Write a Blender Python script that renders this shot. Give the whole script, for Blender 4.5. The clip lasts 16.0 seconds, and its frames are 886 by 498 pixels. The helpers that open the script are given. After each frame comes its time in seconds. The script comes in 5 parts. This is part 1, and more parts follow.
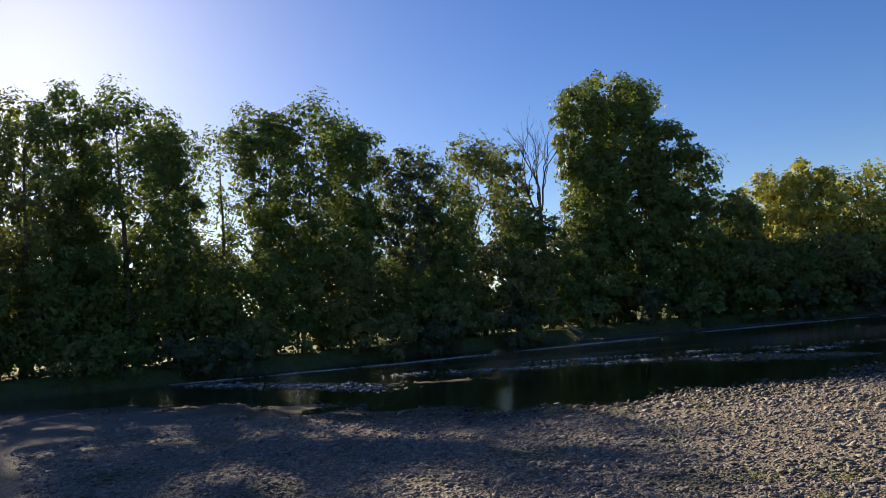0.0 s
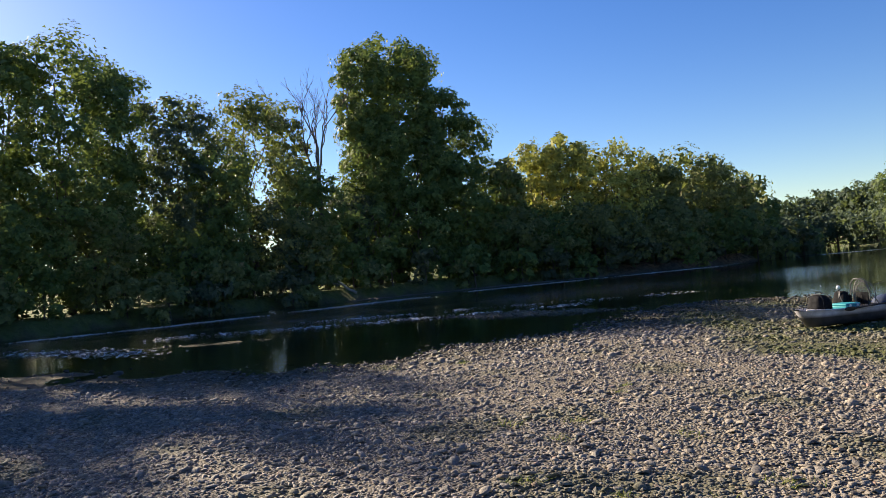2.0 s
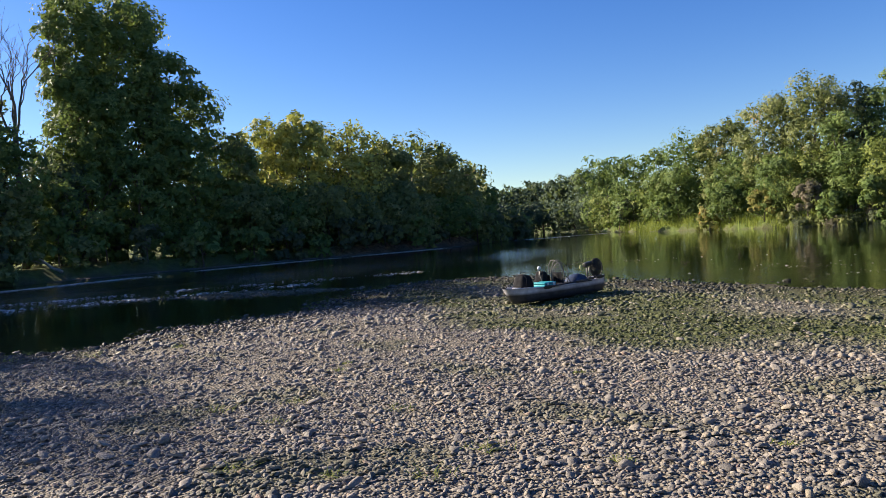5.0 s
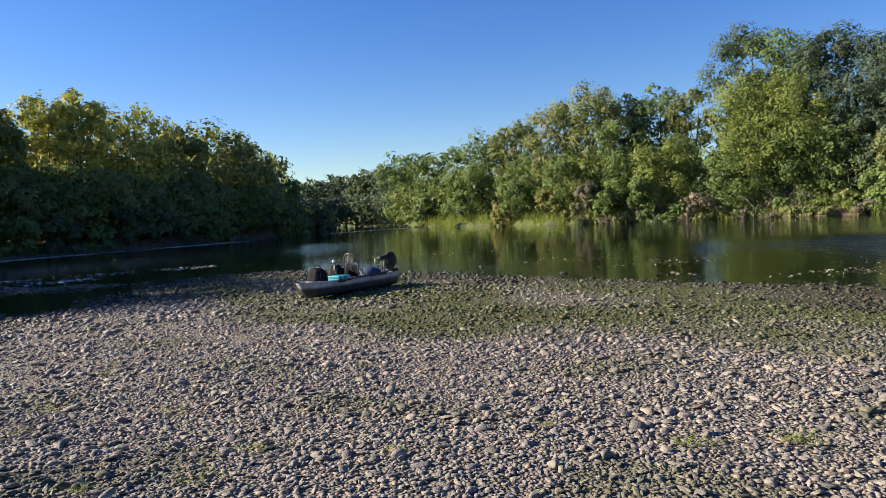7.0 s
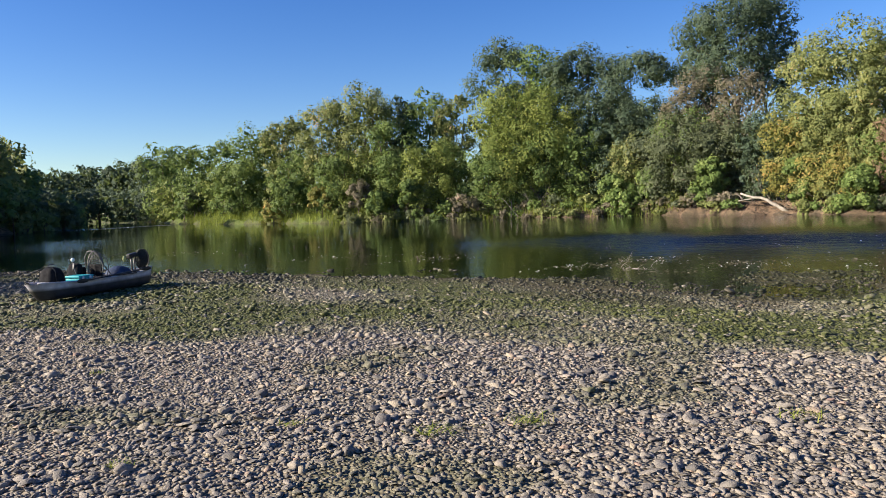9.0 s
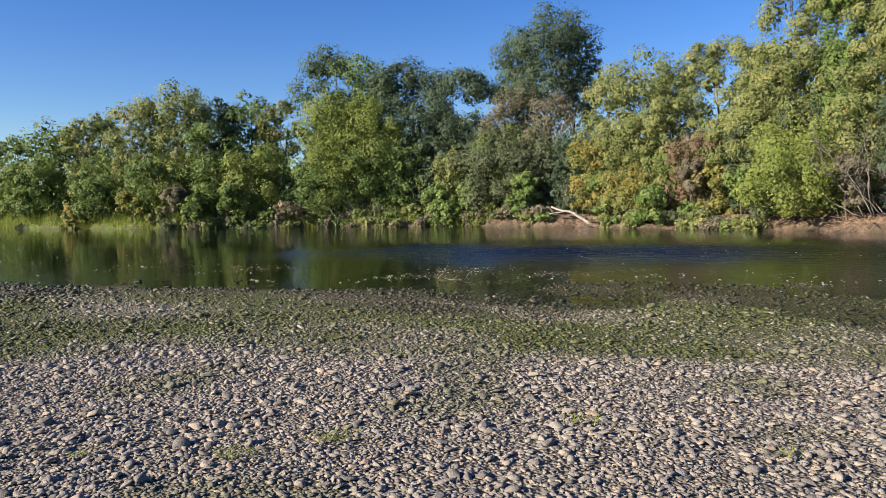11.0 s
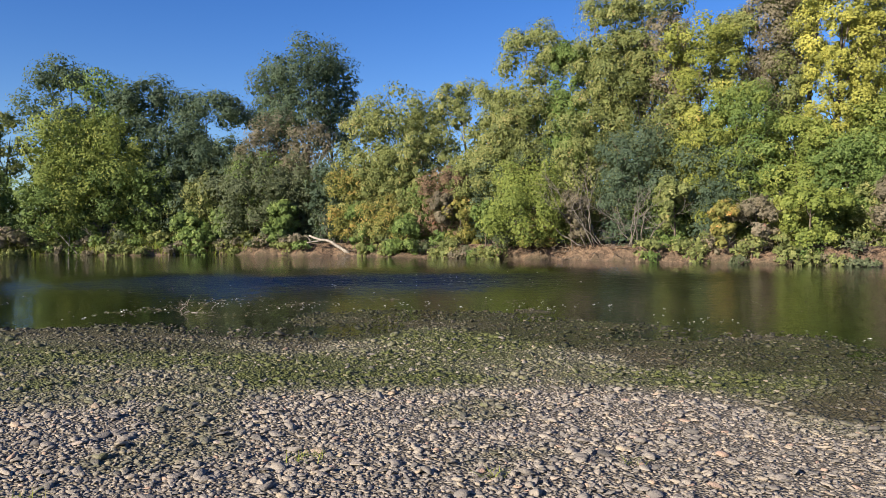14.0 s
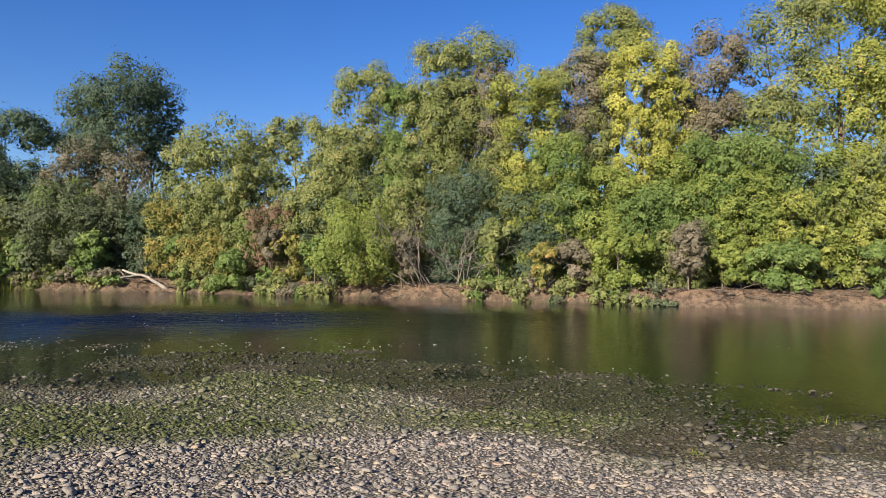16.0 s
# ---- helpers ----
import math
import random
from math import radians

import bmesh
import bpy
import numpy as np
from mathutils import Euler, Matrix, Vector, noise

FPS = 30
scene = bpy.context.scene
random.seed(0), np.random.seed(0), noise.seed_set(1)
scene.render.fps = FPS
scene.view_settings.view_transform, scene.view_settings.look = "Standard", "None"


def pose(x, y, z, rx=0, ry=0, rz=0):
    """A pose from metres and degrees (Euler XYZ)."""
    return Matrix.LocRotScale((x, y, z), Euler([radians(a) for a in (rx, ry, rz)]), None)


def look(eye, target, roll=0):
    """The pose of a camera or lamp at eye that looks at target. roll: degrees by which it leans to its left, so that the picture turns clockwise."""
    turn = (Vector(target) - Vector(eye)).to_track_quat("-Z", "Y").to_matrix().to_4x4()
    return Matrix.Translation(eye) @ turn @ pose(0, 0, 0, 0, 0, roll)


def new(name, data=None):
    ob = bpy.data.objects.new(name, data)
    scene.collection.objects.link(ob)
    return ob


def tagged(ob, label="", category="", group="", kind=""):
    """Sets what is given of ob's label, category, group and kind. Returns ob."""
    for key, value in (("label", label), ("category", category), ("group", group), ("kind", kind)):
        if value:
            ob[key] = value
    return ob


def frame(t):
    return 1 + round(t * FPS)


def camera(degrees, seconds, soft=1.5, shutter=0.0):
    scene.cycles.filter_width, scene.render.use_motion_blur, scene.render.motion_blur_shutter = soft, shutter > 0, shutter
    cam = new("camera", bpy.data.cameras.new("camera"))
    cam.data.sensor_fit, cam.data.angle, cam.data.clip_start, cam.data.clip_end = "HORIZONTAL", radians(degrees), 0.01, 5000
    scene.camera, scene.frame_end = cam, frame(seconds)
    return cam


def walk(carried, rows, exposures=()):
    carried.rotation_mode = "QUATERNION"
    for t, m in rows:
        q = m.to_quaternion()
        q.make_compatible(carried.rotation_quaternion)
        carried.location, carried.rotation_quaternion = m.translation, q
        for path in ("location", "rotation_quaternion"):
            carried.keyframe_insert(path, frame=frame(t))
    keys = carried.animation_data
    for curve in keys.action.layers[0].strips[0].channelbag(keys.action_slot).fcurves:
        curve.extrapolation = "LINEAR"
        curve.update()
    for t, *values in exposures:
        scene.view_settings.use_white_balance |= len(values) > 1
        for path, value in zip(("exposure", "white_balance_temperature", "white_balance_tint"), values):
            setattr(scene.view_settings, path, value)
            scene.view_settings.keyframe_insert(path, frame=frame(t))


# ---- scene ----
EXPOSURES = [(0.0, 1.20, 7800, 10), (1.5, 1.46, 7500, 10), (3.0, 1.58, 7000, 10), (6.0, 1.46, 6650, 10), (9.0, 1.42, 6550, 10), (12.5, 1.30, 6500, 10), (16.0, 1.22, 6500, 10)]
cam = camera(62.64, 16.0, soft=0.6)
walk(cam, [
    (0.0, look((-0.284, -0.292, 1.622), (-16.116, 11.733, 3.800), -4.80)),
    (0.5, look((-0.285, -0.247, 1.620), (-15.309, 12.850, 3.274), -5.16)),
    (1.0, look((-0.285, -0.226, 1.607), (-14.252, 14.033, 2.868), -5.16)),
    (1.5, look((-0.267, -0.191, 1.612), (-13.200, 15.036, 2.550), -5.15)),
    (2.0, look((-0.266, -0.166, 1.612), (-11.947, 16.057, 2.209), -4.86)),
    (2.5, look((-0.263, -0.097, 1.605), (-10.453, 17.109, 1.935), -4.68)),
    (3.0, look((-0.267, -0.036, 1.601), (-8.898, 18.005, 1.629), -4.53)),
    (3.5, look((-0.258, 0.023, 1.585), (-7.901, 18.504, 1.444), -4.31)),
    (3.7, look((-0.264, 0.007, 1.593), (-7.466, 18.665, 1.408), -4.11)),
    (5.8, look((-0.131, 0.095, 1.567), (-3.633, 19.772, 0.830), -3.44)),
    (6.0, look((-0.112, 0.107, 1.567), (-2.931, 19.891, 0.756), -3.23)),
    (6.5, look((-0.070, 0.126, 1.553), (-1.412, 20.061, 0.656), -3.11)),
    (7.0, look((-0.032, 0.151, 1.544), (-0.032, 20.128, 0.578), -2.95)),
    (7.5, look((0.020, 0.179, 1.529), (1.568, 20.091, 0.479), -2.96)),
    (8.0, look((0.073, 0.209, 1.508), (3.380, 19.900, 0.356), -2.94)),
    (8.5, look((0.121, 0.223, 1.504), (4.709, 19.650, 0.260), -2.63)),
    (9.0, look((0.177, 0.249, 1.493), (6.216, 19.273, 0.226), -1.97)),
    (9.2, look((0.188, 0.257, 1.490), (6.589, 19.164, 0.238), -1.71)),
    (11.3, look((0.272, 0.063, 1.583), (11.228, 16.753, 0.398), -0.56)),
    (11.5, look((0.258, 0.035, 1.591), (11.570, 16.485, 0.389), -0.38)),
    (12.0, look((0.294, 0.015, 1.605), (12.510, 15.807, 0.425), -0.17)),
    (12.5, look((0.356, -0.009, 1.602), (13.470, 15.050, 0.486), -0.24)),
    (13.0, look((0.431, -0.017, 1.590), (14.339, 14.321, 0.594), -0.35)),
    (13.5, look((0.468, -0.026, 1.604), (15.310, 13.361, 0.886), -0.22)),
    (14.0, look((0.504, -0.020, 1.608), (15.805, 12.852, 1.163), -0.20)),
    (14.5, look((0.572, -0.039, 1.623), (16.522, 12.026, 1.472), -0.22)),
    (15.0, look((0.622, -0.060, 1.637), (17.389, 10.842, 1.663), -0.13)),
    (15.5, look((0.657, -0.037, 1.639), (17.959, 9.993, 1.832), 0.17)),
    (16.0, look((0.714, -0.035, 1.657), (18.536, 9.021, 2.250), 0.69)),
], EXPOSURES)

# ---------------------------------------------------------------- light
SUN_AZ, SUN_EL = radians(-82.7), radians(22.8)
SUN_DIR = Vector((math.sin(SUN_AZ) * math.cos(SUN_EL), math.cos(SUN_AZ) * math.cos(SUN_EL), math.sin(SUN_EL)))
world = bpy.data.worlds.new("sky")
scene.world = world
world.use_nodes = True
wn = world.node_tree.nodes
sky = wn.new("ShaderNodeTexSky")
sky.sky_type = "NISHITA"
sky.sun_disc = False
sky.sun_elevation, sky.sun_rotation = SUN_EL, SUN_AZ
sky.air_density, sky.dust_density, sky.ozone_density = 1.0, 0.25, 4.0
wn["Background"].inputs["Strength"].default_value = 0.064
clear = wn.new("ShaderNodeHueSaturation")
clear.inputs["Saturation"].default_value = 1.27
clear.inputs["Hue"].default_value = 0.518
world.node_tree.links.new(sky.outputs[0], clear.inputs["Color"])
world.node_tree.links.new(clear.outputs[0], wn["Background"].inputs["Color"])
sun = new("sun", bpy.data.lights.new("sun", "SUN"))
sun.data.energy, sun.data.angle, sun.data.color = 5.0, radians(0.55), (1.0, 0.895, 0.745)
sun.matrix_world = look(SUN_DIR * 200, (0, 0, 0))


# ---------------------------------------------------------------- materials
def mat(name, rough=0.8, spec=0.3):
    m = bpy.data.materials.new(name)
    m.use_nodes = True
    nt = m.node_tree
    b = nt.nodes["Principled BSDF"]
    b.inputs["Roughness"].default_value = rough
    b.inputs["Specular IOR Level"].default_value = spec
    return m, nt, b


def node(nt, kind, **values):
    n = nt.nodes.new(kind)
    for key, value in values.items():
        n.inputs[key.replace("_", " ")].default_value = value
    return n


def noise_tex(nt, scale, detail=4.0, rough=0.6, vec=None):
    n = node(nt, "ShaderNodeTexNoise", Scale=scale, Detail=detail, Roughness=rough)
    if vec is None:
        geo = nt.nodes.new("ShaderNodeNewGeometry")
        vec = geo.outputs["Position"]
    nt.links.new(vec, n.inputs["Vector"])
    return n.outputs["Fac"]


def ramp(nt, fac, stops):
    r = nt.nodes.new("ShaderNodeValToRGB")
    el = r.color_ramp.elements
    while len(el) < len(stops):
        el.new(0.5)
    for e, (p, c) in zip(el, stops):
        e.position, e.color = p, (*c, 1.0) if len(c) == 3 else c
    nt.links.new(fac, r.inputs["Fac"])
    return r.outputs["Color"]


def mixc(nt, fac, a, b, how="MIX"):
    m = nt.nodes.new("ShaderNodeMix")
    m.data_type, m.blend_type = "RGBA", how
    for value, sock in ((fac, m.inputs[0]), (a, m.inputs[6]), (b, m.inputs[7])):
        if isinstance(value, (int, float)):
            sock.default_value = value
        elif isinstance(value, tuple):
            sock.default_value = (*value, 1.0)
        else:
            nt.links.new(value, sock)
    return m.outputs[2]


def math_node(nt, how, a, b=0.5, clamp=False):
    m = nt.nodes.new("ShaderNodeMath")
    m.operation, m.use_clamp = how, clamp
    for value, sock in ((a, m.inputs[0]), (b, m.inputs[1])):
        if isinstance(value, (int, float)):
            sock.default_value = value
        else:
            nt.links.new(value, sock)
    return m.outputs[0]


def attr(nt, name):
    a = nt.nodes.new("ShaderNodeAttribute")
    a.attribute_name = name
    return a.outputs["Fac"]


def bump(nt, b, height, strength=0.4, dist=0.02):
    n = node(nt, "ShaderNodeBump", Strength=strength, Distance=dist)
    nt.links.new(height, n.inputs["Height"])
    nt.links.new(n.outputs["Normal"], b.inputs["Normal"])


def simple(name, stops, scale=8.0, rough=0.7, spec=0.3, metal=0.0, bump_scale=40.0, bump_strength=0.25, bump_dist=0.004, obj=False):
    """A surface whose colour wanders between the stops, with a fine relief."""
    m, nt, b = mat(name, rough, spec)
    vec = None
    if obj:
        vec = nt.nodes.new("ShaderNodeTexCoord").outputs["Object"]
    f = noise_tex(nt, scale, 5.0, 0.65, vec)
    nt.links.new(ramp(nt, f, stops), b.inputs["Base Color"])
    b.inputs["Metallic"].default_value = metal
    bump(nt, b, noise_tex(nt, bump_scale, 3.0, 0.6, vec), bump_strength, bump_dist)
    return m


def leaf_material(name, dark, mid, light, odd=None):
    """Leaves: colour by the tone set for each leaf; part of the light passes through."""
    m, nt, b = mat(name, 0.62, 0.16)
    tone = attr(nt, "tone")
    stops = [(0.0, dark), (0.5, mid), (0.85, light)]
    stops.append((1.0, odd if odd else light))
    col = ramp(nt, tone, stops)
    nt.links.new(col, b.inputs["Base Color"])
    tr = nt.nodes.new("ShaderNodeBsdfTranslucent")
    nt.links.new(mixc(nt, 0.5, col, (0.25, 0.31, 0.07)), tr.inputs["Color"])
    mx = nt.nodes.new("ShaderNodeMixShader")
    mx.inputs[0].default_value = 0.29
    out = nt.nodes["Material Output"]
    nt.links.new(b.outputs[0], mx.inputs[1])
    nt.links.new(tr.outputs[0], mx.inputs[2])
    nt.links.new(mx.outputs[0], out.inputs["Surface"])
    return m


LEAF = {
    "green": leaf_material("leaf_green", (0.056, 0.086, 0.030), (0.120, 0.176, 0.047), (0.212, 0.262, 0.080)),
    "deep": leaf_material("leaf_deep_green", (0.035, 0.054, 0.039), (0.067, 0.099, 0.060), (0.119, 0.149, 0.088)),
    "light": leaf_material("leaf_light_green", (0.080, 0.110, 0.028), (0.168, 0.205, 0.045), (0.270, 0.288, 0.075)),
    "olive": leaf_material("leaf_olive", (0.085, 0.103, 0.039), (0.177, 0.199, 0.068), (0.294, 0.290, 0.107), (0.405, 0.266, 0.119)),
    "yellow": leaf_material("leaf_yellow", (0.141, 0.148, 0.038), (0.310, 0.310, 0.068), (0.480, 0.445, 0.098), (0.560, 0.450, 0.104)),
    "gold": leaf_material("leaf_golden", (0.17, 0.165, 0.045), (0.40, 0.375, 0.080), (0.56, 0.52, 0.12), (0.60, 0.50, 0.12)),
    "yellowgreen": leaf_material("leaf_yellow_green", (0.105, 0.128, 0.032), (0.222, 0.242, 0.052), (0.350, 0.340, 0.085), (0.440, 0.310, 0.097)),
    "brown": leaf_material("leaf_brown", (0.081, 0.071, 0.055), (0.162, 0.139, 0.094), (0.251, 0.213, 0.152), (0.325, 0.170, 0.138)),
    "rust": leaf_material("leaf_rust", (0.089, 0.064, 0.046), (0.179, 0.116, 0.077), (0.262, 0.185, 0.112), (0.334, 0.142, 0.100)),
    "autumn": leaf_material("leaf_autumn", (0.099, 0.114, 0.035), (0.212, 0.199, 0.054), (0.369, 0.256, 0.084), (0.511, 0.241, 0.084)),
    "grey": leaf_material("leaf_grey_green", (0.048, 0.060, 0.034), (0.098, 0.116, 0.062), (0.170, 0.182, 0.105)),
}
BARK = simple("bark", [(0.3, (0.070, 0.055, 0.042)), (0.7, (0.165, 0.135, 0.105))], 3.0, 0.9, 0.2, bump_scale=14.0, bump_strength=0.8, bump_dist=0.03)
DEADWOOD = simple("bleached_wood", [(0.3, (0.17, 0.15, 0.12)), (0.7, (0.36, 0.32, 0.27))], 4.0, 0.85, 0.2, bump_scale=25.0, bump_strength=0.6, bump_dist=0.01)

GREYBARK = simple("grey_twigs", [(0.3, (0.10, 0.088, 0.072)), (0.7, (0.22, 0.195, 0.165))], 4.0, 0.9, 0.15, bump_scale=25.0, bump_strength=0.5, bump_dist=0.01)


def stone_material(name, single=False):
    m, nt, b = mat(name, 0.75, 0.35)
    tone = math_node(nt, "ADD", math_node(nt, "MULTIPLY", nt.nodes.new("ShaderNodeObjectInfo").outputs["Random"], 0.66), 0.08) if single else attr(nt, "tone")
    dry = ramp(nt, tone, [(0.0, (0.072, 0.067, 0.064)), (0.18, (0.138, 0.126, 0.115)), (0.45, (0.218, 0.194, 0.170)),
                          (0.70, (0.268, 0.234, 0.196)), (0.86, (0.312, 0.258, 0.192)), (0.93, (0.305, 0.205, 0.158)), (1.0, (0.350, 0.308, 0.260))])
    grain = noise_tex(nt, 55.0, 5.0, 0.7)
    dry = mixc(nt, 0.75, dry, ramp(nt, grain, [(0.25, (0.50, 0.50, 0.51)), (0.75, (1.32, 1.29, 1.25))]), "MULTIPLY")
    patch = noise_tex(nt, 9.0, 6.0, 0.65)
    moss = math_node(nt, "MULTIPLY", attr(nt, "moss"), math_node(nt, "ADD", math_node(nt, "MULTIPLY", patch, 3.2), -0.75, True), True)
    green = ramp(nt, noise_tex(nt, 26.0), [(0.3, (0.032, 0.040, 0.010)), (0.7, (0.084, 0.093, 0.022))])
    col = mixc(nt, moss, dry, green)
    wet = attr(nt, "wet")
    col = mixc(nt, wet, col, mixc(nt, 1.0, col, (0.33, 0.32, 0.27), "MULTIPLY"))
    nt.links.new(col, b.inputs["Base Color"])
    nt.links.new(math_node(nt, "SUBTRACT", 0.78, math_node(nt, "MULTIPLY", wet, 0.18)), b.inputs["Roughness"])
    bump(nt, b, noise_tex(nt, 34.0, 6.0, 0.75), 0.75, 0.014)
    return m


STONE = stone_material("river_stone")
COBBLE = stone_material("river_cobble", True)


def ground_material():
    """Gravel, silt, algae and, on the banks, soil with litter: by attributes of the ground itself."""
    m, nt, b = mat("river_ground", 0.9, 0.25)
    geo = nt.nodes.new("ShaderNodeNewGeometry").outputs["Position"]
    vor = node(nt, "ShaderNodeTexVoronoi", Scale=34.0, Randomness=1.0)
    nt.links.new(geo, vor.inputs["Vector"])
    pebble = ramp(nt, vor.outputs["Color"], [(0.1, (0.100, 0.089, 0.074)), (0.5, (0.195, 0.169, 0.136)), (0.9, (0.310, 0.264, 0.206))])
    gap = ramp(nt, vor.outputs["Distance"], [(0.25, (1, 1, 1)), (0.75, (0.55, 0.53, 0.50))])
    gravel = mixc(nt, 1.0, pebble, gap, "MULTIPLY")
    patch = noise_tex(nt, 5.0, 6.0, 0.65)
    moss = math_node(nt, "MULTIPLY", attr(nt, "moss"), math_node(nt, "ADD", math_node(nt, "MULTIPLY", patch, 3.2), -0.75, True), True)
    green = ramp(nt, noise_tex(nt, 22.0), [(0.3, (0.038, 0.046, 0.012)), (0.7, (0.090, 0.100, 0.024))])
    col = mixc(nt, moss, gravel, green)
    wet = attr(nt, "wet")
    col = mixc(nt, wet, col, mixc(nt, 1.0, col, (0.52, 0.49, 0.35), "MULTIPLY"))
    soil = ramp(nt, noise_tex(nt, 2.4, 8.0, 0.75), [(0.34, (0.060, 0.040, 0.027)), (0.46, (0.140, 0.092, 0.060)), (0.58, (0.300, 0.198, 0.128)), (0.74, (0.12, 0.105, 0.045))])
    turf = ramp(nt, noise_tex(nt, 2.0, 7.0, 0.7), [(0.3, (0.075, 0.115, 0.022)), (0.7, (0.17, 0.22, 0.05))])
    soil = mixc(nt, attr(nt, "turf"), soil, turf)
    col = mixc(nt, attr(nt, "soil"), col, soil)
    nt.links.new(col, b.inputs["Base Color"])
    lumps = math_node(nt, "MULTIPLY", math_node(nt, "MULTIPLY", noise_tex(nt, 2.6, 6.0, 0.7), attr(nt, "soil")), -14.0)
    bump(nt, b, math_node(nt, "ADD", vor.outputs["Distance"], lumps), 1.0, 0.030)
    b.inputs["Normal"].links[0].from_node.invert = True
    return m


GROUND = ground_material()


def water_material():
    m, nt, b = mat("river_water")
    nt.nodes.remove(b)
    geo = nt.nodes.new("ShaderNodeNewGeometry").outputs["Position"]
    mp = node(nt, "ShaderNodeMapping", Scale=(0.8, 1.5, 1.0), Rotation=(0, 0, radians(-35)))
    nt.links.new(geo, mp.inputs["Vector"])
    fine = noise_tex(nt, 3.2, 4.0, 0.55, mp.outputs[0])
    calm = noise_tex(nt, 0.07, 3.0, 0.5)
    riffle = math_node(nt, "ADD", math_node(nt, "MULTIPLY", math_node(nt, "SUBTRACT", calm, 0.52), 0.6, True), 0.04, True)
    riffle = math_node(nt, "MAXIMUM", riffle, attr(nt, "riffle"))
    n = node(nt, "ShaderNodeBump", Strength=1.0)
    nt.links.new(math_node(nt, "MULTIPLY", riffle, 0.075), n.inputs["Distance"])
    nt.links.new(fine, n.inputs["Height"])
    # a breath of wind: ripples with their long backs to the bar
    lie = node(nt, "ShaderNodeMapping", Rotation=(0, 0, radians(-44)))
    nt.links.new(geo, lie.inputs["Vector"])
    saw = node(nt, "ShaderNodeTexWave", Scale=1.1, Distortion=5.0, Detail=2.0)
    saw.inputs["Detail Scale"].default_value = 1.6
    saw.wave_type, saw.bands_direction, saw.wave_profile = "BANDS", "X", "SAW"
    nt.links.new(lie.outputs[0], saw.inputs["Vector"])
    calm_side = n
    n = node(nt, "ShaderNodeBump", Strength=1.0)
    nt.links.new(math_node(nt, "MULTIPLY", attr(nt, "gust"), 0.060), n.inputs["Distance"])
    nt.links.new(saw.outputs["Fac"], n.inputs["Height"])
    nt.links.new(calm_side.outputs[0], n.inputs["Normal"])
    gl = node(nt, "ShaderNodeBsdfGlossy", Roughness=0.03, Color=(0.95, 0.97, 1.0, 1))
    nt.links.new(math_node(nt, "ADD", math_node(nt, "MULTIPLY", riffle, 0.035), 0.02), gl.inputs["Roughness"])
    nt.links.new(n.outputs[0], gl.inputs["Normal"])
    tp = node(nt, "ShaderNodeBsdfTransparent")
    deep = ramp(nt, attr(nt, "depth"), [(0.0, (0.80, 0.80, 0.66)), (0.12, (0.60, 0.60, 0.42)), (0.45, (0.07, 0.085, 0.055))])
    nt.links.new(deep, tp.inputs["Color"])
    fr = node(nt, "ShaderNodeFresnel", IOR=1.33)
    nt.links.new(n.outputs[0], fr.inputs["Normal"])
    mx = nt.nodes.new("ShaderNodeMixShader")
    nt.links.new(fr.outputs[0], mx.inputs[0])
    nt.links.new(tp.outputs[0], mx.inputs[1])
    nt.links.new(gl.outputs[0], mx.inputs[2])
    nt.links.new(mx.outputs[0], nt.nodes["Material Output"].inputs["Surface"])
    return m


WATER = water_material()
# pale enough to paint sky glints onto the drifts by the left bank
WEED_GLINT = simple("weed_glint", [(0.3, (0.45, 0.43, 0.37)), (0.7, (0.78, 0.76, 0.70))], 6.0, 0.7, 0.3)
GRASS = leaf_material("grass_blades", (0.10, 0.13, 0.022), (0.20, 0.24, 0.04), (0.32, 0.34, 0.07), (0.36, 0.31, 0.12))


# ---------------------------------------------------------------- shaping helpers
def smooth(x, a, b):
    t = np.clip((x - a) / (b - a), 0, 1)
    return t * t * (3 - 2 * t)


def signed(px, py, poly):
    """Metres from points to the outline of a polygon, positive inside."""
    d = np.full(px.shape, 1e9)
    inside = np.zeros(px.shape, bool)
    for (x0, y0), (x1, y1) in zip(poly, poly[1:] + poly[:1]):
        ex, ey = x1 - x0, y1 - y0
        t = np.clip(((px - x0) * ex + (py - y0) * ey) / (ex * ex + ey * ey), 0, 1)
        d = np.minimum(d, np.hypot(px - x0 - t * ex, py - y0 - t * ey))
        if y0 != y1:
            inside ^= ((y0 > py) != (y1 > py)) & (px < ex * (py - y0) / ey + x0)
    return np.where(inside, d, -d)


def wave(x, y, size, seed=0):
    """A smooth wandering value of about -1 to 1, with bumps of about that size."""
    r = np.random.default_rng(seed + 77)
    v = 0.0
    for k in range(7):
        a, f, p = r.uniform(0, 6.283), (2.2 + 2.6 * r.random()) / size, r.uniform(0, 6.283)
        v = v + np.sin((x * np.cos(a) + y * np.sin(a)) * f + p)
    return v / 3.2


